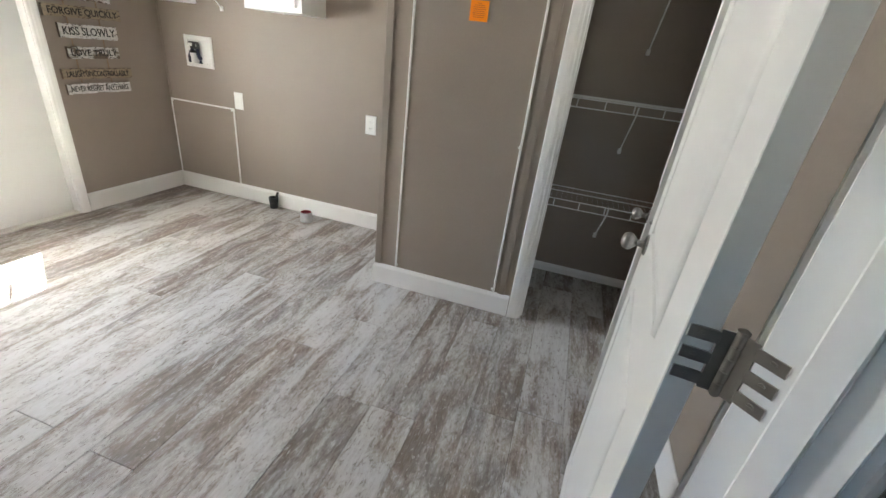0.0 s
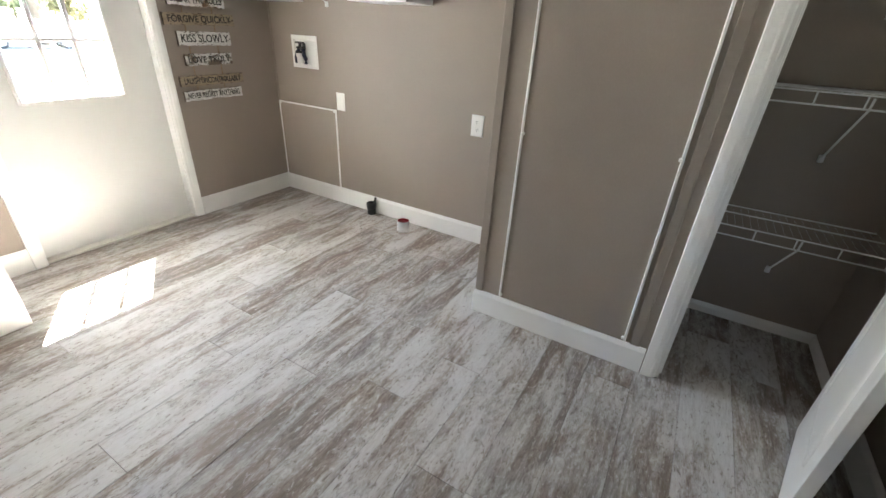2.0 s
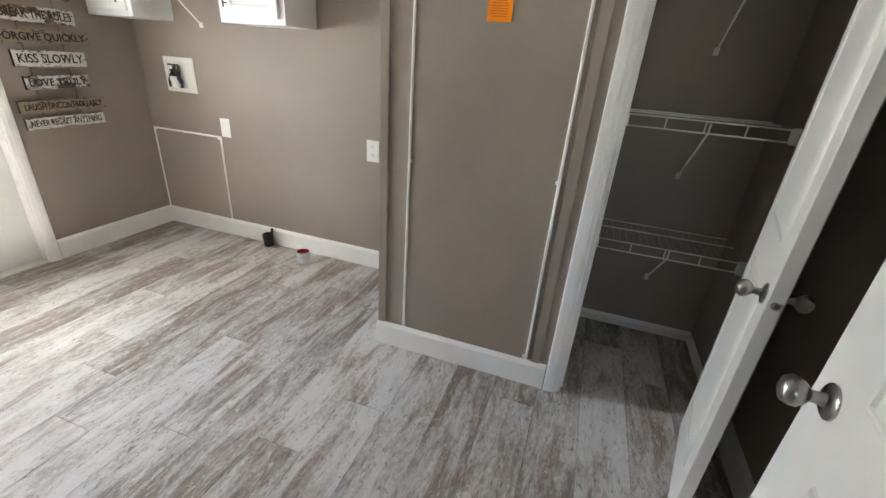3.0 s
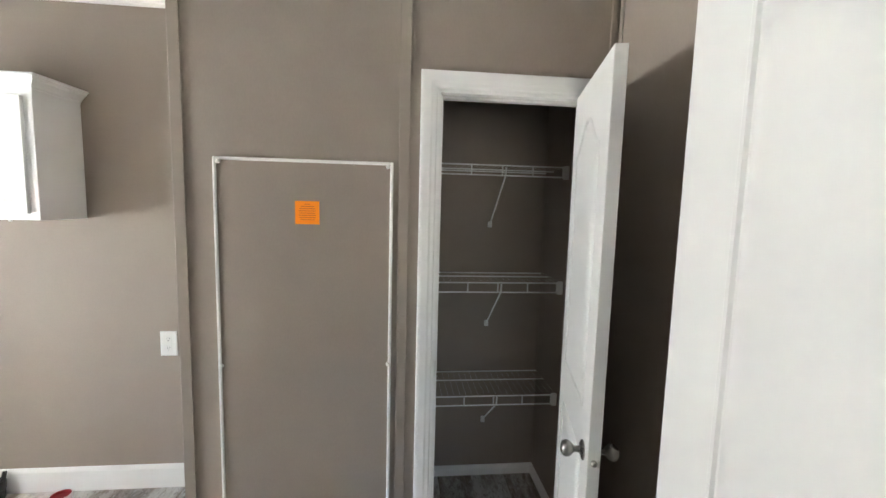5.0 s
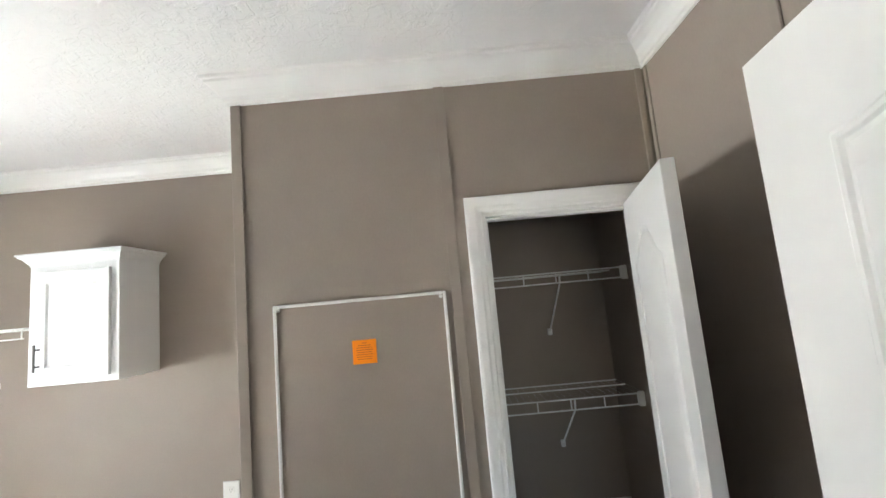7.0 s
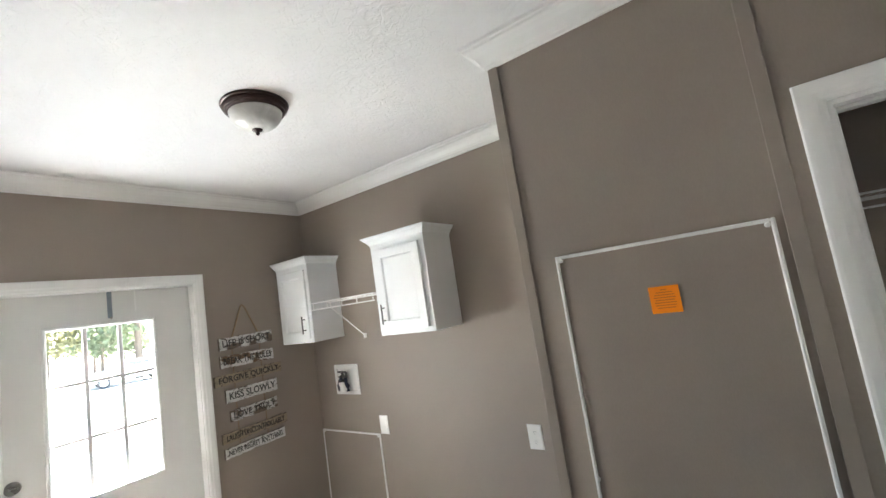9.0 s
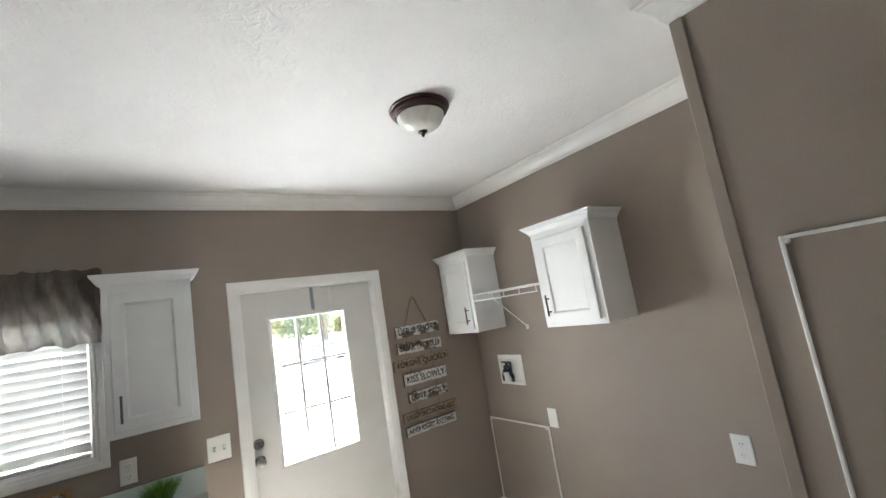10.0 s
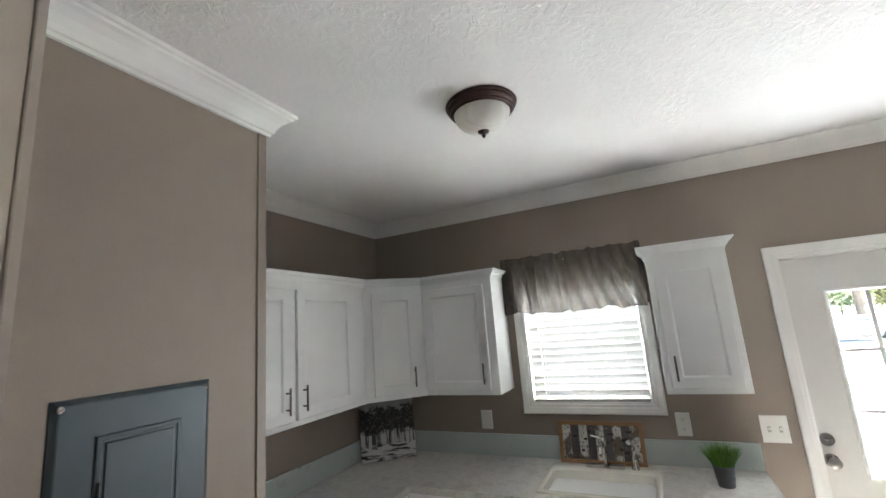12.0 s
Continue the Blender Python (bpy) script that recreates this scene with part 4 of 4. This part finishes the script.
# ---- things on the counter ----
def striped_sign():
    m = Matrix.Translation((-3.222, 0.112, CT + 0.001)) @ Matrix.Rotation(radians(-9), 4, "Y")
    s = thing("framed_sign", m, "rustic striped plank sign in honey wood frame", "sign")
    w, h = 0.242, 0.236
    line = [(-w, 0.0), (w, 0.0), (w, h), (-w, h)]
    part("sign_frame", add_sweep(bmesh.new(), line, [(0, 0), (0, 0.022), (0.022, 0.022), (0.022, 0.0)], True, lambda y, z, x: (x, y, z)), B_FRAME, s, "honey-brown wood frame")
    n, rr = 9, random.Random(4)
    for i in range(n):
        y0 = -w + 0.022 + (2 * w - 0.044) * i / n
        part("plank", box(0.002, 0.010 + 0.003 * rr.random(), y0 + 0.0008, y0 + (2 * w - 0.044) / n - 0.0008, 0.022, h - 0.022, 0.001), B_DARK if i % 2 else B_WORN, s)
    for i in range(14):
        y, z = -0.17 + 0.34 * rr.random(), 0.05 + 0.15 * rr.random()
        part("lettering", box(0.0125, 0.015, y, y + 0.012 + 0.03 * rr.random(), z, z + 0.012), INK, s)
    return s


striped_sign()


def grass_pot():
    g = thing("potted_grass", pose(-3.01, 0.706, CT), "bright green artificial grass in small zinc pot", "plant")
    part("pot", lathe([(0, 0), (0.036, 0), (0.037, 0.004), (0.039, 0.03), (0.041, 0.032), (0.043, 0.06), (0.045, 0.062), (0.047, 0.088), (0.050, 0.092), (0.050, 0.098), (0.045, 0.098), (0.043, 0.085), (0, 0.085)], 28), POT, g, "ribbed grey zinc pot", True)
    bm, rr = bmesh.new(), random.Random(7)
    for i in range(620):
        a, r = rr.random() * 6.283, 0.040 * math.sqrt(rr.random())
        lean = 0.25 + 0.9 * r / 0.04
        L = 0.085 + 0.05 * rr.random()
        p = Vector((r * math.cos(a), r * math.sin(a), 0.084))
        d = Vector((math.cos(a) * lean * 0.55, math.sin(a) * lean * 0.55, 1)).normalized()
        side = Vector((-math.sin(a + rr.random()), math.cos(a), 0)).normalized() * 0.0022
        mid, tip = p + d * L * 0.6, p + d * L * 0.95 + Vector((math.cos(a), math.sin(a), -0.4)) * 0.02 * rr.random()
        v = [bm.verts.new(q) for q in (p - side, p + side, mid + side * 0.8, mid - side * 0.8, tip)]
        bm.faces.new(v[:4])
        bm.faces.new((v[3], v[2], v[4]))
    part("grass", bm, GRASS, g, "bright green grass blades")
    return g


grass_pot()


def leaning_print():
    m = Matrix.Translation((-3.035, -1.275, CT + 0.001)) @ Matrix.Rotation(radians(311), 4, "Z") @ Matrix.Rotation(radians(9), 4, "X")
    c = thing("canvas_picture", m, "dark unframed canvas of tree and birches", "picture")
    part("canvas", box(-0.192, 0.192, -0.0, 0.018, 0, 0.405, 0.002), BLACK, c)
    part("print", box(-0.190, 0.190, 0.018, 0.0195, 0.002, 0.403), PRINT, c, "grey and black painted tree print")
    return c


leaning_print()


# ---- plates on the walls ----
def wall_plate(name, m, w, h, label, kind):
    """A plate whose local y points out of the wall; kind: outlet, blank or switches."""
    p = thing(name, m, label, "outlet" if kind == "outlet" else "wall plate")
    line = [(-w / 2, -h / 2), (w / 2, -h / 2), (w / 2, h / 2), (-w / 2, h / 2)]
    part("plate", add_sweep(bmesh.new(), line, [(0, 0), (0.001, 0.004), (0.004, 0.006), (0.006, 0.0063)], True, lambda x, z, d: (x, d, z), cap=True), PLASTIC, p)
    if kind == "outlet":
        for z in (-0.026, 0.026):
            r = part("receptacle", box(-0.017, 0.017, 0.006, 0.0085, z - 0.015, z + 0.015, 0.0015), PLASTIC, p)
            bm = bmesh.new()
            for x in (-0.006, 0.006):
                add_box(bm, x - 0.001, x + 0.001, 0.0084, 0.009, z - 0.001, z + 0.008)
            add_cyl(bm, (0, 0.0084, z - 0.008), (0, 0.009, z - 0.008), 0.0022, n=8)
            part("slots", bm, BLACK, r)
    if kind == "switches":
        for x in (-0.025, 0.025):
            # flat grey patch paints the shade of the slot round each toggle
            part("switch_bezel", box(x - 0.0075, x + 0.0075, 0.006, 0.0068, -0.015, 0.015, 0.0003), SLOT_SHADE, p)
            part("toggle", box(x - 0.0045, x + 0.0045, 0.0065, 0.020, -0.002, 0.010, 0.001), PLASTIC, p)
    return p


ON_N = Matrix.Rotation(math.pi, 4, "Z")
ON_W = Matrix.Rotation(-math.pi / 2, 4, "Z")
wall_plate("power_outlet", Matrix.Translation((-1.382, N, 0.833)) @ ON_N, 0.088, 0.138, "white double power outlet on the laundry wall", "outlet")
wall_plate("blank_plate", Matrix.Translation((-2.572, N, 0.842)) @ ON_N, 0.082, 0.132, "blank white wall plate above the access panel", "blank")
wall_plate("switch_plate", Matrix.Translation((W, 0.994, 1.143)) @ ON_W, 0.122, 0.138, "white double light switch beside the outer door", "switches")
wall_plate("blank_plate", Matrix.Translation((W, -0.623, 1.160)) @ ON_W, 0.08, 0.122, "white wall plate above the backsplash", "blank")
wall_plate("power_outlet", Matrix.Translation((W, 0.572, 1.157)) @ ON_W, 0.074, 0.128, "white power outlet beside the sink window", "outlet")


# ---- access panels edged with white strips ----
def access_panel(m, w, h, label, screws, bottom=False):
    p = thing("access_panel", m, label, "access panel")
    part("panel", box(0.004, w - 0.004, 0.0, 0.007, 0.0, h - 0.004, 0.001), WALL, p, "taupe painted panel")
    t = 0.012
    part("edge_strip", box(0, t, 0.0, 0.013, 0, h, 0.003), WHITE, p, "thin white edge strip")
    part("edge_strip", box(w - t, w, 0.0, 0.013, 0, h, 0.003), WHITE, p)
    part("edge_strip", box(t, w - t, 0.0, 0.013, h - t, h, 0.003), WHITE, p)
    for x, z in screws:
        part("screw_cap", lathe([(0, 0.020), (0.005, 0.019), (0.0075, 0.015), (0.0075, 0.007)], 12, Matrix.Translation((x, 0, z)) @ Matrix.Rotation(-math.pi / 2, 4, "X")), PLASTIC, p, smooth=True)
    return p


access_panel(Matrix.Translation((-0.160, BY, 0.142)) @ ON_N, 0.646, 1.637, "tall taupe access panel edged in white strips", [(0.02, 1.619), (0.626, 1.619), (0.012, 0.857), (0.634, 0.857), (0.016, 0.016), (0.634, 0.016)])
access_panel(Matrix.Translation((-2.620, N, 0.1365)) @ ON_N, 0.655, 0.640, "low taupe access panel edged in white strips", [(0.02, 0.622), (0.635, 0.622)])
st = thing("sticker", Matrix.Translation((-0.475, BY - 0.0085, 1.584)) @ ON_N, "bright orange warning sticker on the access panel", "sticker")
part("paper", box(-0.044, 0.044, 0, 0.0012, -0.043, 0.043), ORANGE, st)
for i, w in enumerate((0.018, 0.048, 0.058, 0.062, 0.056, 0.062, 0.060, 0.052)):
    part("print_line", box(-w / 2, w / 2, 0.0012, 0.0016, 0.030 - i * 0.0082, 0.0325 - i * 0.0082), ORANGE_INK, st)


# ---- washer hook-up box ----
def washer_box():
    b = thing("washer_box", Matrix.Translation((-2.915, N, 1.171)) @ ON_N, "white recessed washer hook-up box with valves", "washer box")
    w, h = 0.135, 0.116
    line = [(-w, -h), (w, -h), (w, h), (-w, h)]
    part("flange", add_sweep(bmesh.new(), line, [(0, 0.0), (0.002, 0.007), (0.028, 0.008), (0.031, 0.004)], True, lambda x, z, d: (x, d, z)), PLASTIC, b)
    part("back", box(-0.104, 0.104, 0.0003, 0.0018, -0.085, 0.085), PLASTIC, b)
    bm = bmesh.new()
    for x in (-0.015, 0.028):
        add_cyl(bm, (x, 0.02, 0.015), (x, 0.02, 0.062), 0.011, n=14)
        add_cyl(bm, (x, 0.02, 0.030), (x, 0.052, 0.030), 0.009, n=14)
        add_box(bm, x - 0.024, x + 0.024, 0.036, 0.048, 0.060, 0.072, 0.002)
    part("valve", bm, DARK_PULL, b, "dark grey shut-off valves", True)
    part("hose", add_tube(bmesh.new(), [(-0.015, 0.03, 0.02), (-0.02, 0.035, -0.02), (-0.035, 0.03, -0.05), (-0.03, 0.028, -0.082)], 0.015, 10), NAVY, b, "dark blue rubber hose", True)
    part("hose", add_tube(bmesh.new(), [(0.028, 0.03, 0.02), (0.04, 0.04, 0.0), (0.066, 0.035, -0.04), (0.07, 0.028, -0.08)], 0.013, 10), NAVY, b, smooth=True)
    part("drain_pipe", lathe([(0, -0.082), (0.026, -0.082), (0.026, -0.035), (0.030, -0.034), (0.030, -0.008), (0.024, -0.008), (0.022, -0.03), (0, -0.03)], 18, Matrix.Translation((0.012, 0.040, 0))), PLASTIC, b, "white drain pipe", True)
    part("clamp", lathe([(0.031, 0.0), (0.034, 0.002), (0.034, 0.014), (0.031, 0.016)], 18, Matrix.Translation((0.012, 0.040, -0.008))), BLACK, b, smooth=True)
    return b


washer_box()

# ---- hanging sign of seven boards ----
hs = thing("hanging_sign", pose(W, 2.42, 0), "hanging sign of seven distressed wooden boards", "sign")
BOARDS = [("LIFE IS SHORT", 2.442, 0.398, 1.602, 0.084, B_WORN, 1.2), ("BREAK THE RULES", 2.440, 0.398, 1.474, 0.082, B_MIXED, -0.6), ("FORGIVE QUICKLY", 2.442, 0.500, 1.357, 0.072, B_BROWN, 0.6),
          ("KISS SLOWLY", 2.452, 0.385, 1.239, 0.086, B_WHITE, 0.0), ("LOVE TRULY", 2.456, 0.350, 1.108, 0.074, B_WORN, 0.8), ("LAUGH UNCONTROLLABLY", 2.456, 0.485, 0.972, 0.066, B_BROWN, 0.4), ("NEVER REGRET ANYTHING", 2.446, 0.448, 0.876, 0.066, B_WHITE, 0.5)]
rr = random.Random(11)
for words, yc, w, zc, h, mat, tilt in BOARDS:
    bm = bmesh.new()
    n = 26
    front, rear = [], []
    for k in range(2):
        for i in range(n + 1):
            f = i / n if k == 0 else 1 - i / n
            x = (f - 0.5) * w
            z = (-h / 2 if k == 0 else h / 2) + 0.0022 * (rr.random() - 0.5) * 2 + (0.004 if rr.random() > 0.93 else 0) * (1 if k == 0 else -1)
            front.append(bm.verts.new((x, 0.0, z)))
            rear.append(bm.verts.new((x, 0.019, z)))
    bm.faces.new(front), bm.faces.new(rear[::-1])
    for i in range(len(front)):
        j = (i + 1) % len(front)
        # the boards' sides are darker brown than their faces
        bm.faces.new((front[i], rear[i], rear[j], front[j])).material_index = 1
    m = Matrix.Translation((0.022, yc - 2.44, zc)) @ Matrix.Rotation(math.pi / 2, 4, "Z") @ Matrix.Rotation(radians(-tilt), 4, "Y")
    board = part("board", bm, mat, hs, m=m)
    board.data.materials.append(B_EDGE)
    me = text_mesh(words, h * 0.80, w * 0.90)
    part("lettering", me, INK, board, "black painted capital letters", m=Matrix.Translation((0, -0.0012, -0.001)) @ Matrix.Rotation(math.pi / 2, 4, "X"))
for dy in (-0.105, 0.105):
    part("rope", add_tube(bmesh.new(), [(0.006, dy, 1.63), (0.005, dy, 0.86)], 0.0035, 6), ROPE, hs, "brown jute rope")
part("rope", add_tube(bmesh.new(), [(0.010, -0.105, 1.625), (0.010, -0.02, 1.845), (0.010, -0.006, 1.862), (0.010, 0.012, 1.845), (0.010, 0.105, 1.63)], 0.0055, 8), ROPE, hs, smooth=True)


# ---- wire shelves ----
def wire_shelf(m, length, depth, label, brace_x, drop, ends=(True, True)):
    """Local x along the shelf, y from its front lip back to the wall, z up."""
    s = thing("wire_shelf", m, label, "shelf", "white wire shelves")
    for y, z in ((0.0, 0.0), (0.0, -0.048), (depth * 0.62, -0.004), (depth - 0.008, -0.004)):
        part("rail", add_tube(bmesh.new(), [(0, y, z), (length, y, z)], 0.0036, 8), WIRE, s)
    bm = bmesh.new()
    n = int(length / 0.0305)
    for i in range(n + 1):
        x = 0.006 + (length - 0.012) * i / n
        add_tube(bm, [(x, 0.0, 0.003), (x, depth - 0.004, 0.003)], 0.00045, 4)
    tagged(part("wire_deck", bm, WIRE, s, "closely spaced thin white wires"), kind="stuff")
    k = 0.062
    while k < length:
        part("lip_tie", add_tube(bmesh.new(), [(k, 0, 0.0), (k, 0, -0.048)], 0.0034, 6), WIRE, s)
        k += 0.152
    bm = add_tube(bmesh.new(), [(brace_x, 0.004, -0.008), (brace_x, 0.012, -0.050), (brace_x, depth - 0.014, -drop)], 0.0045, 8)
    b = part("brace", bm, WIRE, s, "slanting white support brace", True)
    part("brace_foot", box(brace_x - 0.011, brace_x + 0.011, depth - 0.018, depth, -drop - 0.022, -drop + 0.012, 0.003), PLASTIC, b)
    for x in ([0.0] if ends[0] else []) + ([length] if ends[1] else []):
        part("end_bracket", box(x - 0.028 if x else 0.0, x if x else 0.028, -0.006, 0.010, -0.058, 0.008, 0.003), PLASTIC, s)
    return s


for z in (1.824, 1.247, 0.657):
    wire_shelf(pose(-0.008, 2.665, z), EX + 0.006, N - 2.667, "white wire closet shelf with slanting brace", 0.385, 0.296)
wire_shelf(pose(-2.882, 2.70, 1.790), 0.680, N - 2.702, "white wire shelf hung between two cabinets", 0.24, 0.288, (False, False))

# ---- things along the laundry wall ----
pp = thing("drain_stub", pose(-2.252, 2.952, 0), "black plastic pipe stub standing against the baseboard", "pipe")
part("pipe", lathe([(0, 0), (0.030, 0), (0.034, 0.004), (0.034, 0.05), (0.038, 0.055), (0.040, 0.095), (0.036, 0.10), (0.030, 0.10), (0.028, 0.06), (0, 0.06)], 20), BLACK, pp, smooth=True)
part("spout", add_tube(bmesh.new(), [(0.02, 0.01, 0.09), (0.022, 0.02, 0.115), (0.022, 0.028, 0.14)], 0.010, 8), BLACK, pp, smooth=True)
part("clip", box(-0.045, -0.028, -0.012, 0.012, 0.055, 0.085, 0.003), BLACK, pp)
can = thing("paint_can", pose(-1.862, 2.852, 0), "small opened tin can with red paint inside", "can")
part("tin", lathe([(0, 0), (0.045, 0), (0.047, 0.003), (0.046, 0.006), (0.046, 0.076), (0.048, 0.079), (0.047, 0.083), (0.0445, 0.083), (0.0445, 0.06), (0.0, 0.058)], 28), TIN, can, "silver tin", True)
part("paint", lathe([(0.0443, 0.0795), (0.0440, 0.062), (0, 0.061), (0, 0.0605), (0.0443, 0.061)], 28), RED, can, "dried red paint", True)

# ---- breaker panel ----
brk = thing("breaker_panel", Matrix.Translation((-1.106, PY, 0.925)), "blue-grey steel breaker panel with closed door", "breaker panel")
w, h = 0.189, 0.78
line = [(-w, 0), (w, 0), (w, h), (-w, h)]
part("cover", add_sweep(bmesh.new(), line, [(0, 0), (0.001, 0.004), (0.012, 0.012), (0.016, 0.013), (0.070, 0.013)], True, lambda x, z, d: (x, d, z), cap=True), BREAKER, brk)
line = [(-0.100, 0.10), (0.100, 0.10), (0.100, h - 0.093), (-0.100, h - 0.093)]
dr = part("panel_door", add_sweep(bmesh.new(), line, [(0, 0.013), (0.0005, 0.017), (0.003, 0.018), (0.010, 0.018), (0.012, 0.0155), (0.018, 0.0155), (0.021, 0.0195)], True, lambda x, z, d: (x, d, z), cap=True), BREAKER, brk)
part("latch", box(0.086, 0.094, 0.0195, 0.024, 0.545, 0.585, 0.002), BREAKER, dr)
for x in (-0.172, 0.172):
    for z in (0.02, h - 0.02):
        part("screw", lathe([(0, 0.017), (0.005, 0.016), (0.008, 0.013), (0.008, 0.012)], 12, Matrix.Translation((x, 0, z)) @ Matrix.Rotation(-math.pi / 2, 4, "X")), CHROME, brk, smooth=True)

# ---- outside ----
structure("ground", box(-400, 400, -400, 400, -1.4, -0.75), GROUND, "pale sunlit gravel yard reaching the horizon", "ground")


def tree(x, y, height, leaf, seed, label):
    t = thing("tree", pose(x, y, -0.75), label, "tree")
    r = random.Random(seed)
    bm = bmesh.new()
    add_cyl(bm, (0, 0, 0), (0.15, 0.1, height * 0.75), 0.05 * height * 0.5, 0.03, 9)
    tips = []
    for i in range(9):
        z = height * (0.3 + 0.06 * i)
        a = r.random() * 6.283
        q = Vector((math.cos(a), math.sin(a), 0.55)) * height * (0.30 - 0.018 * i)
        p = Vector((0.15 * z / height, 0.1 * z / height, z))
        add_cyl(bm, p, p + q, 0.012 * height * 0.5, 0.01, 6)
        tips += [p + q * 0.6, p + q]
    tips.append(Vector((0.15, 0.1, height * 0.85)))
    part("trunk", bm, BARK, t)
    verts, faces = [], []
    for c in tips:
        rad = height * (0.10 + 0.06 * r.random())
        for i in range(90):
            d = Vector((r.gauss(0, 1), r.gauss(0, 1), r.gauss(0, 0.75))) * rad * 0.6
            s = 0.10 + 0.14 * r.random()
            e = Euler((r.random() * 3, r.random() * 3, r.random() * 3)).to_matrix()
            b = len(verts)
            verts += [c + d + e @ Vector(v) * s for v in ((-1, 0, 0), (0, -0.6, 0), (1, 0, 0), (0, 0.6, 0.15))]
            faces.append((b, b + 1, b + 2, b + 3))
    me = bpy.data.meshes.new("mesh")
    me.from_pydata(verts, [], faces)
    part("crown", me, leaf, t, "leafy uneven crown")
    return t


r = random.Random(3)
for i in range(17):
    y = -34 + 5.2 * i + r.uniform(-1.5, 1.5)
    leaf = LEAF_Y if i in (3, 9, 12) else LEAF
    tree(-37 + r.uniform(-8, 4), y, r.uniform(8, 13), leaf, 20 + i, "tall yellow-green leafy tree behind the yard" if leaf is LEAF_Y else "tall green leafy tree behind the yard")
for i in range(22):
    y = -10 + 2.0 * i + r.uniform(-0.9, 0.9)
    leaf = LEAF_Y if i % 4 == 1 else LEAF
    tree(-36 + r.uniform(-7, 4), y, r.uniform(4.2, 6.5), leaf, 60 + i, "low yellow-green leafy tree at the yard's edge" if leaf is LEAF_Y else "low green leafy tree at the yard's edge")


def parked_car(m, body, label):
    c = thing("parked_car", m, label, "car")
    prof = [(-2.2, 0.35), (-2.25, 0.75), (-2.0, 0.92), (-1.2, 0.98), (-0.65, 1.42), (0.75, 1.45), (1.45, 1.0), (2.1, 0.9), (2.25, 0.6), (2.2, 0.35)]
    bm = bmesh.new()
    a = [bm.verts.new((x, -0.85 + (0.13 if z > 1.2 else 0), z)) for x, z in prof]
    b = [bm.verts.new((x, 0.85 - (0.13 if z > 1.2 else 0), z)) for x, z in prof]
    bm.faces.new(a), bm.faces.new(b[::-1])
    for i in range(len(prof)):
        j = (i + 1) % len(prof)
        bm.faces.new((a[i], b[i], b[j], a[j]))
    bmesh.ops.bevel(bm, geom=bm.edges[:], offset=0.05, segments=2, affect="EDGES")
    part("body", bm, body, c, smooth=True)
    for s in (-1, 1):
        part("side_window", box(-0.75, 0.95, s * 0.80 - 0.015, s * 0.80 + 0.015, 1.02, 1.34, 0.01), TINT, c)
        for x in (-1.4, 1.4):
            wh = part("wheel", add_cyl(bmesh.new(), (x, s * 0.86 - 0.1, 0.33), (x, s * 0.86 + 0.1, 0.33), 0.33, n=24), TYRE, c)
            part("rim", add_cyl(bmesh.new(), (x, s * 0.86 - 0.105, 0.33), (x, s * 0.86 + 0.105, 0.33), 0.2, n=18), CAR_SILVER, wh)
    return c


parked_car(pose(-33.5, 11.2, -0.75, 0, 0, 80), CAR_SILVER, "silver parked car beside the far trees")

# ---- floor planks ----
PW, PL, GAP = 0.2006, 1.22, 0.0008
STARTS = (0.55, 0.87, 0.06, 0.73, 0.41, 0.25, 1.05, 0.60, 0.15, 0.93, 0.48)
KNOWN = {0: 1.814, 1: 1.286, -1: 1.508, -2: 1.932, 4: 1.458}
meshes = {}


def plank_mesh(w, length):
    key = (round(w, 3), round(length, 3))
    if key not in meshes:
        meshes[key] = finish(box(-w / 2 + GAP, w / 2 - GAP, -length / 2 + GAP, length / 2 - GAP, -0.0085, 0.0, 0.0010))
        meshes[key].materials.append(PLANK)
    return meshes[key]


floor = bpy.data.objects["floor"]
for col in range(-12, 14):
    x0 = -0.888 + PW * col
    x1 = x0 + PW
    lo_x, hi_x = max(x0, W - 0.05), min(x1, 2.1)
    if hi_x - lo_x < 0.02:
        continue
    y = (KNOWN[col] if col in KNOWN else STARTS[col % 11] * PL) % PL - 3 * PL
    while y < N + 0.02:
        a, b = max(y, SY - 0.02), min(y + PL, N + 0.02)
        if b - a > 0.03:
            part("plank", plank_mesh(hi_x - lo_x, b - a), PLANK, floor, m=Matrix.Translation(((lo_x + hi_x) / 2, (a + b) / 2, 0.0)))
        y += PL
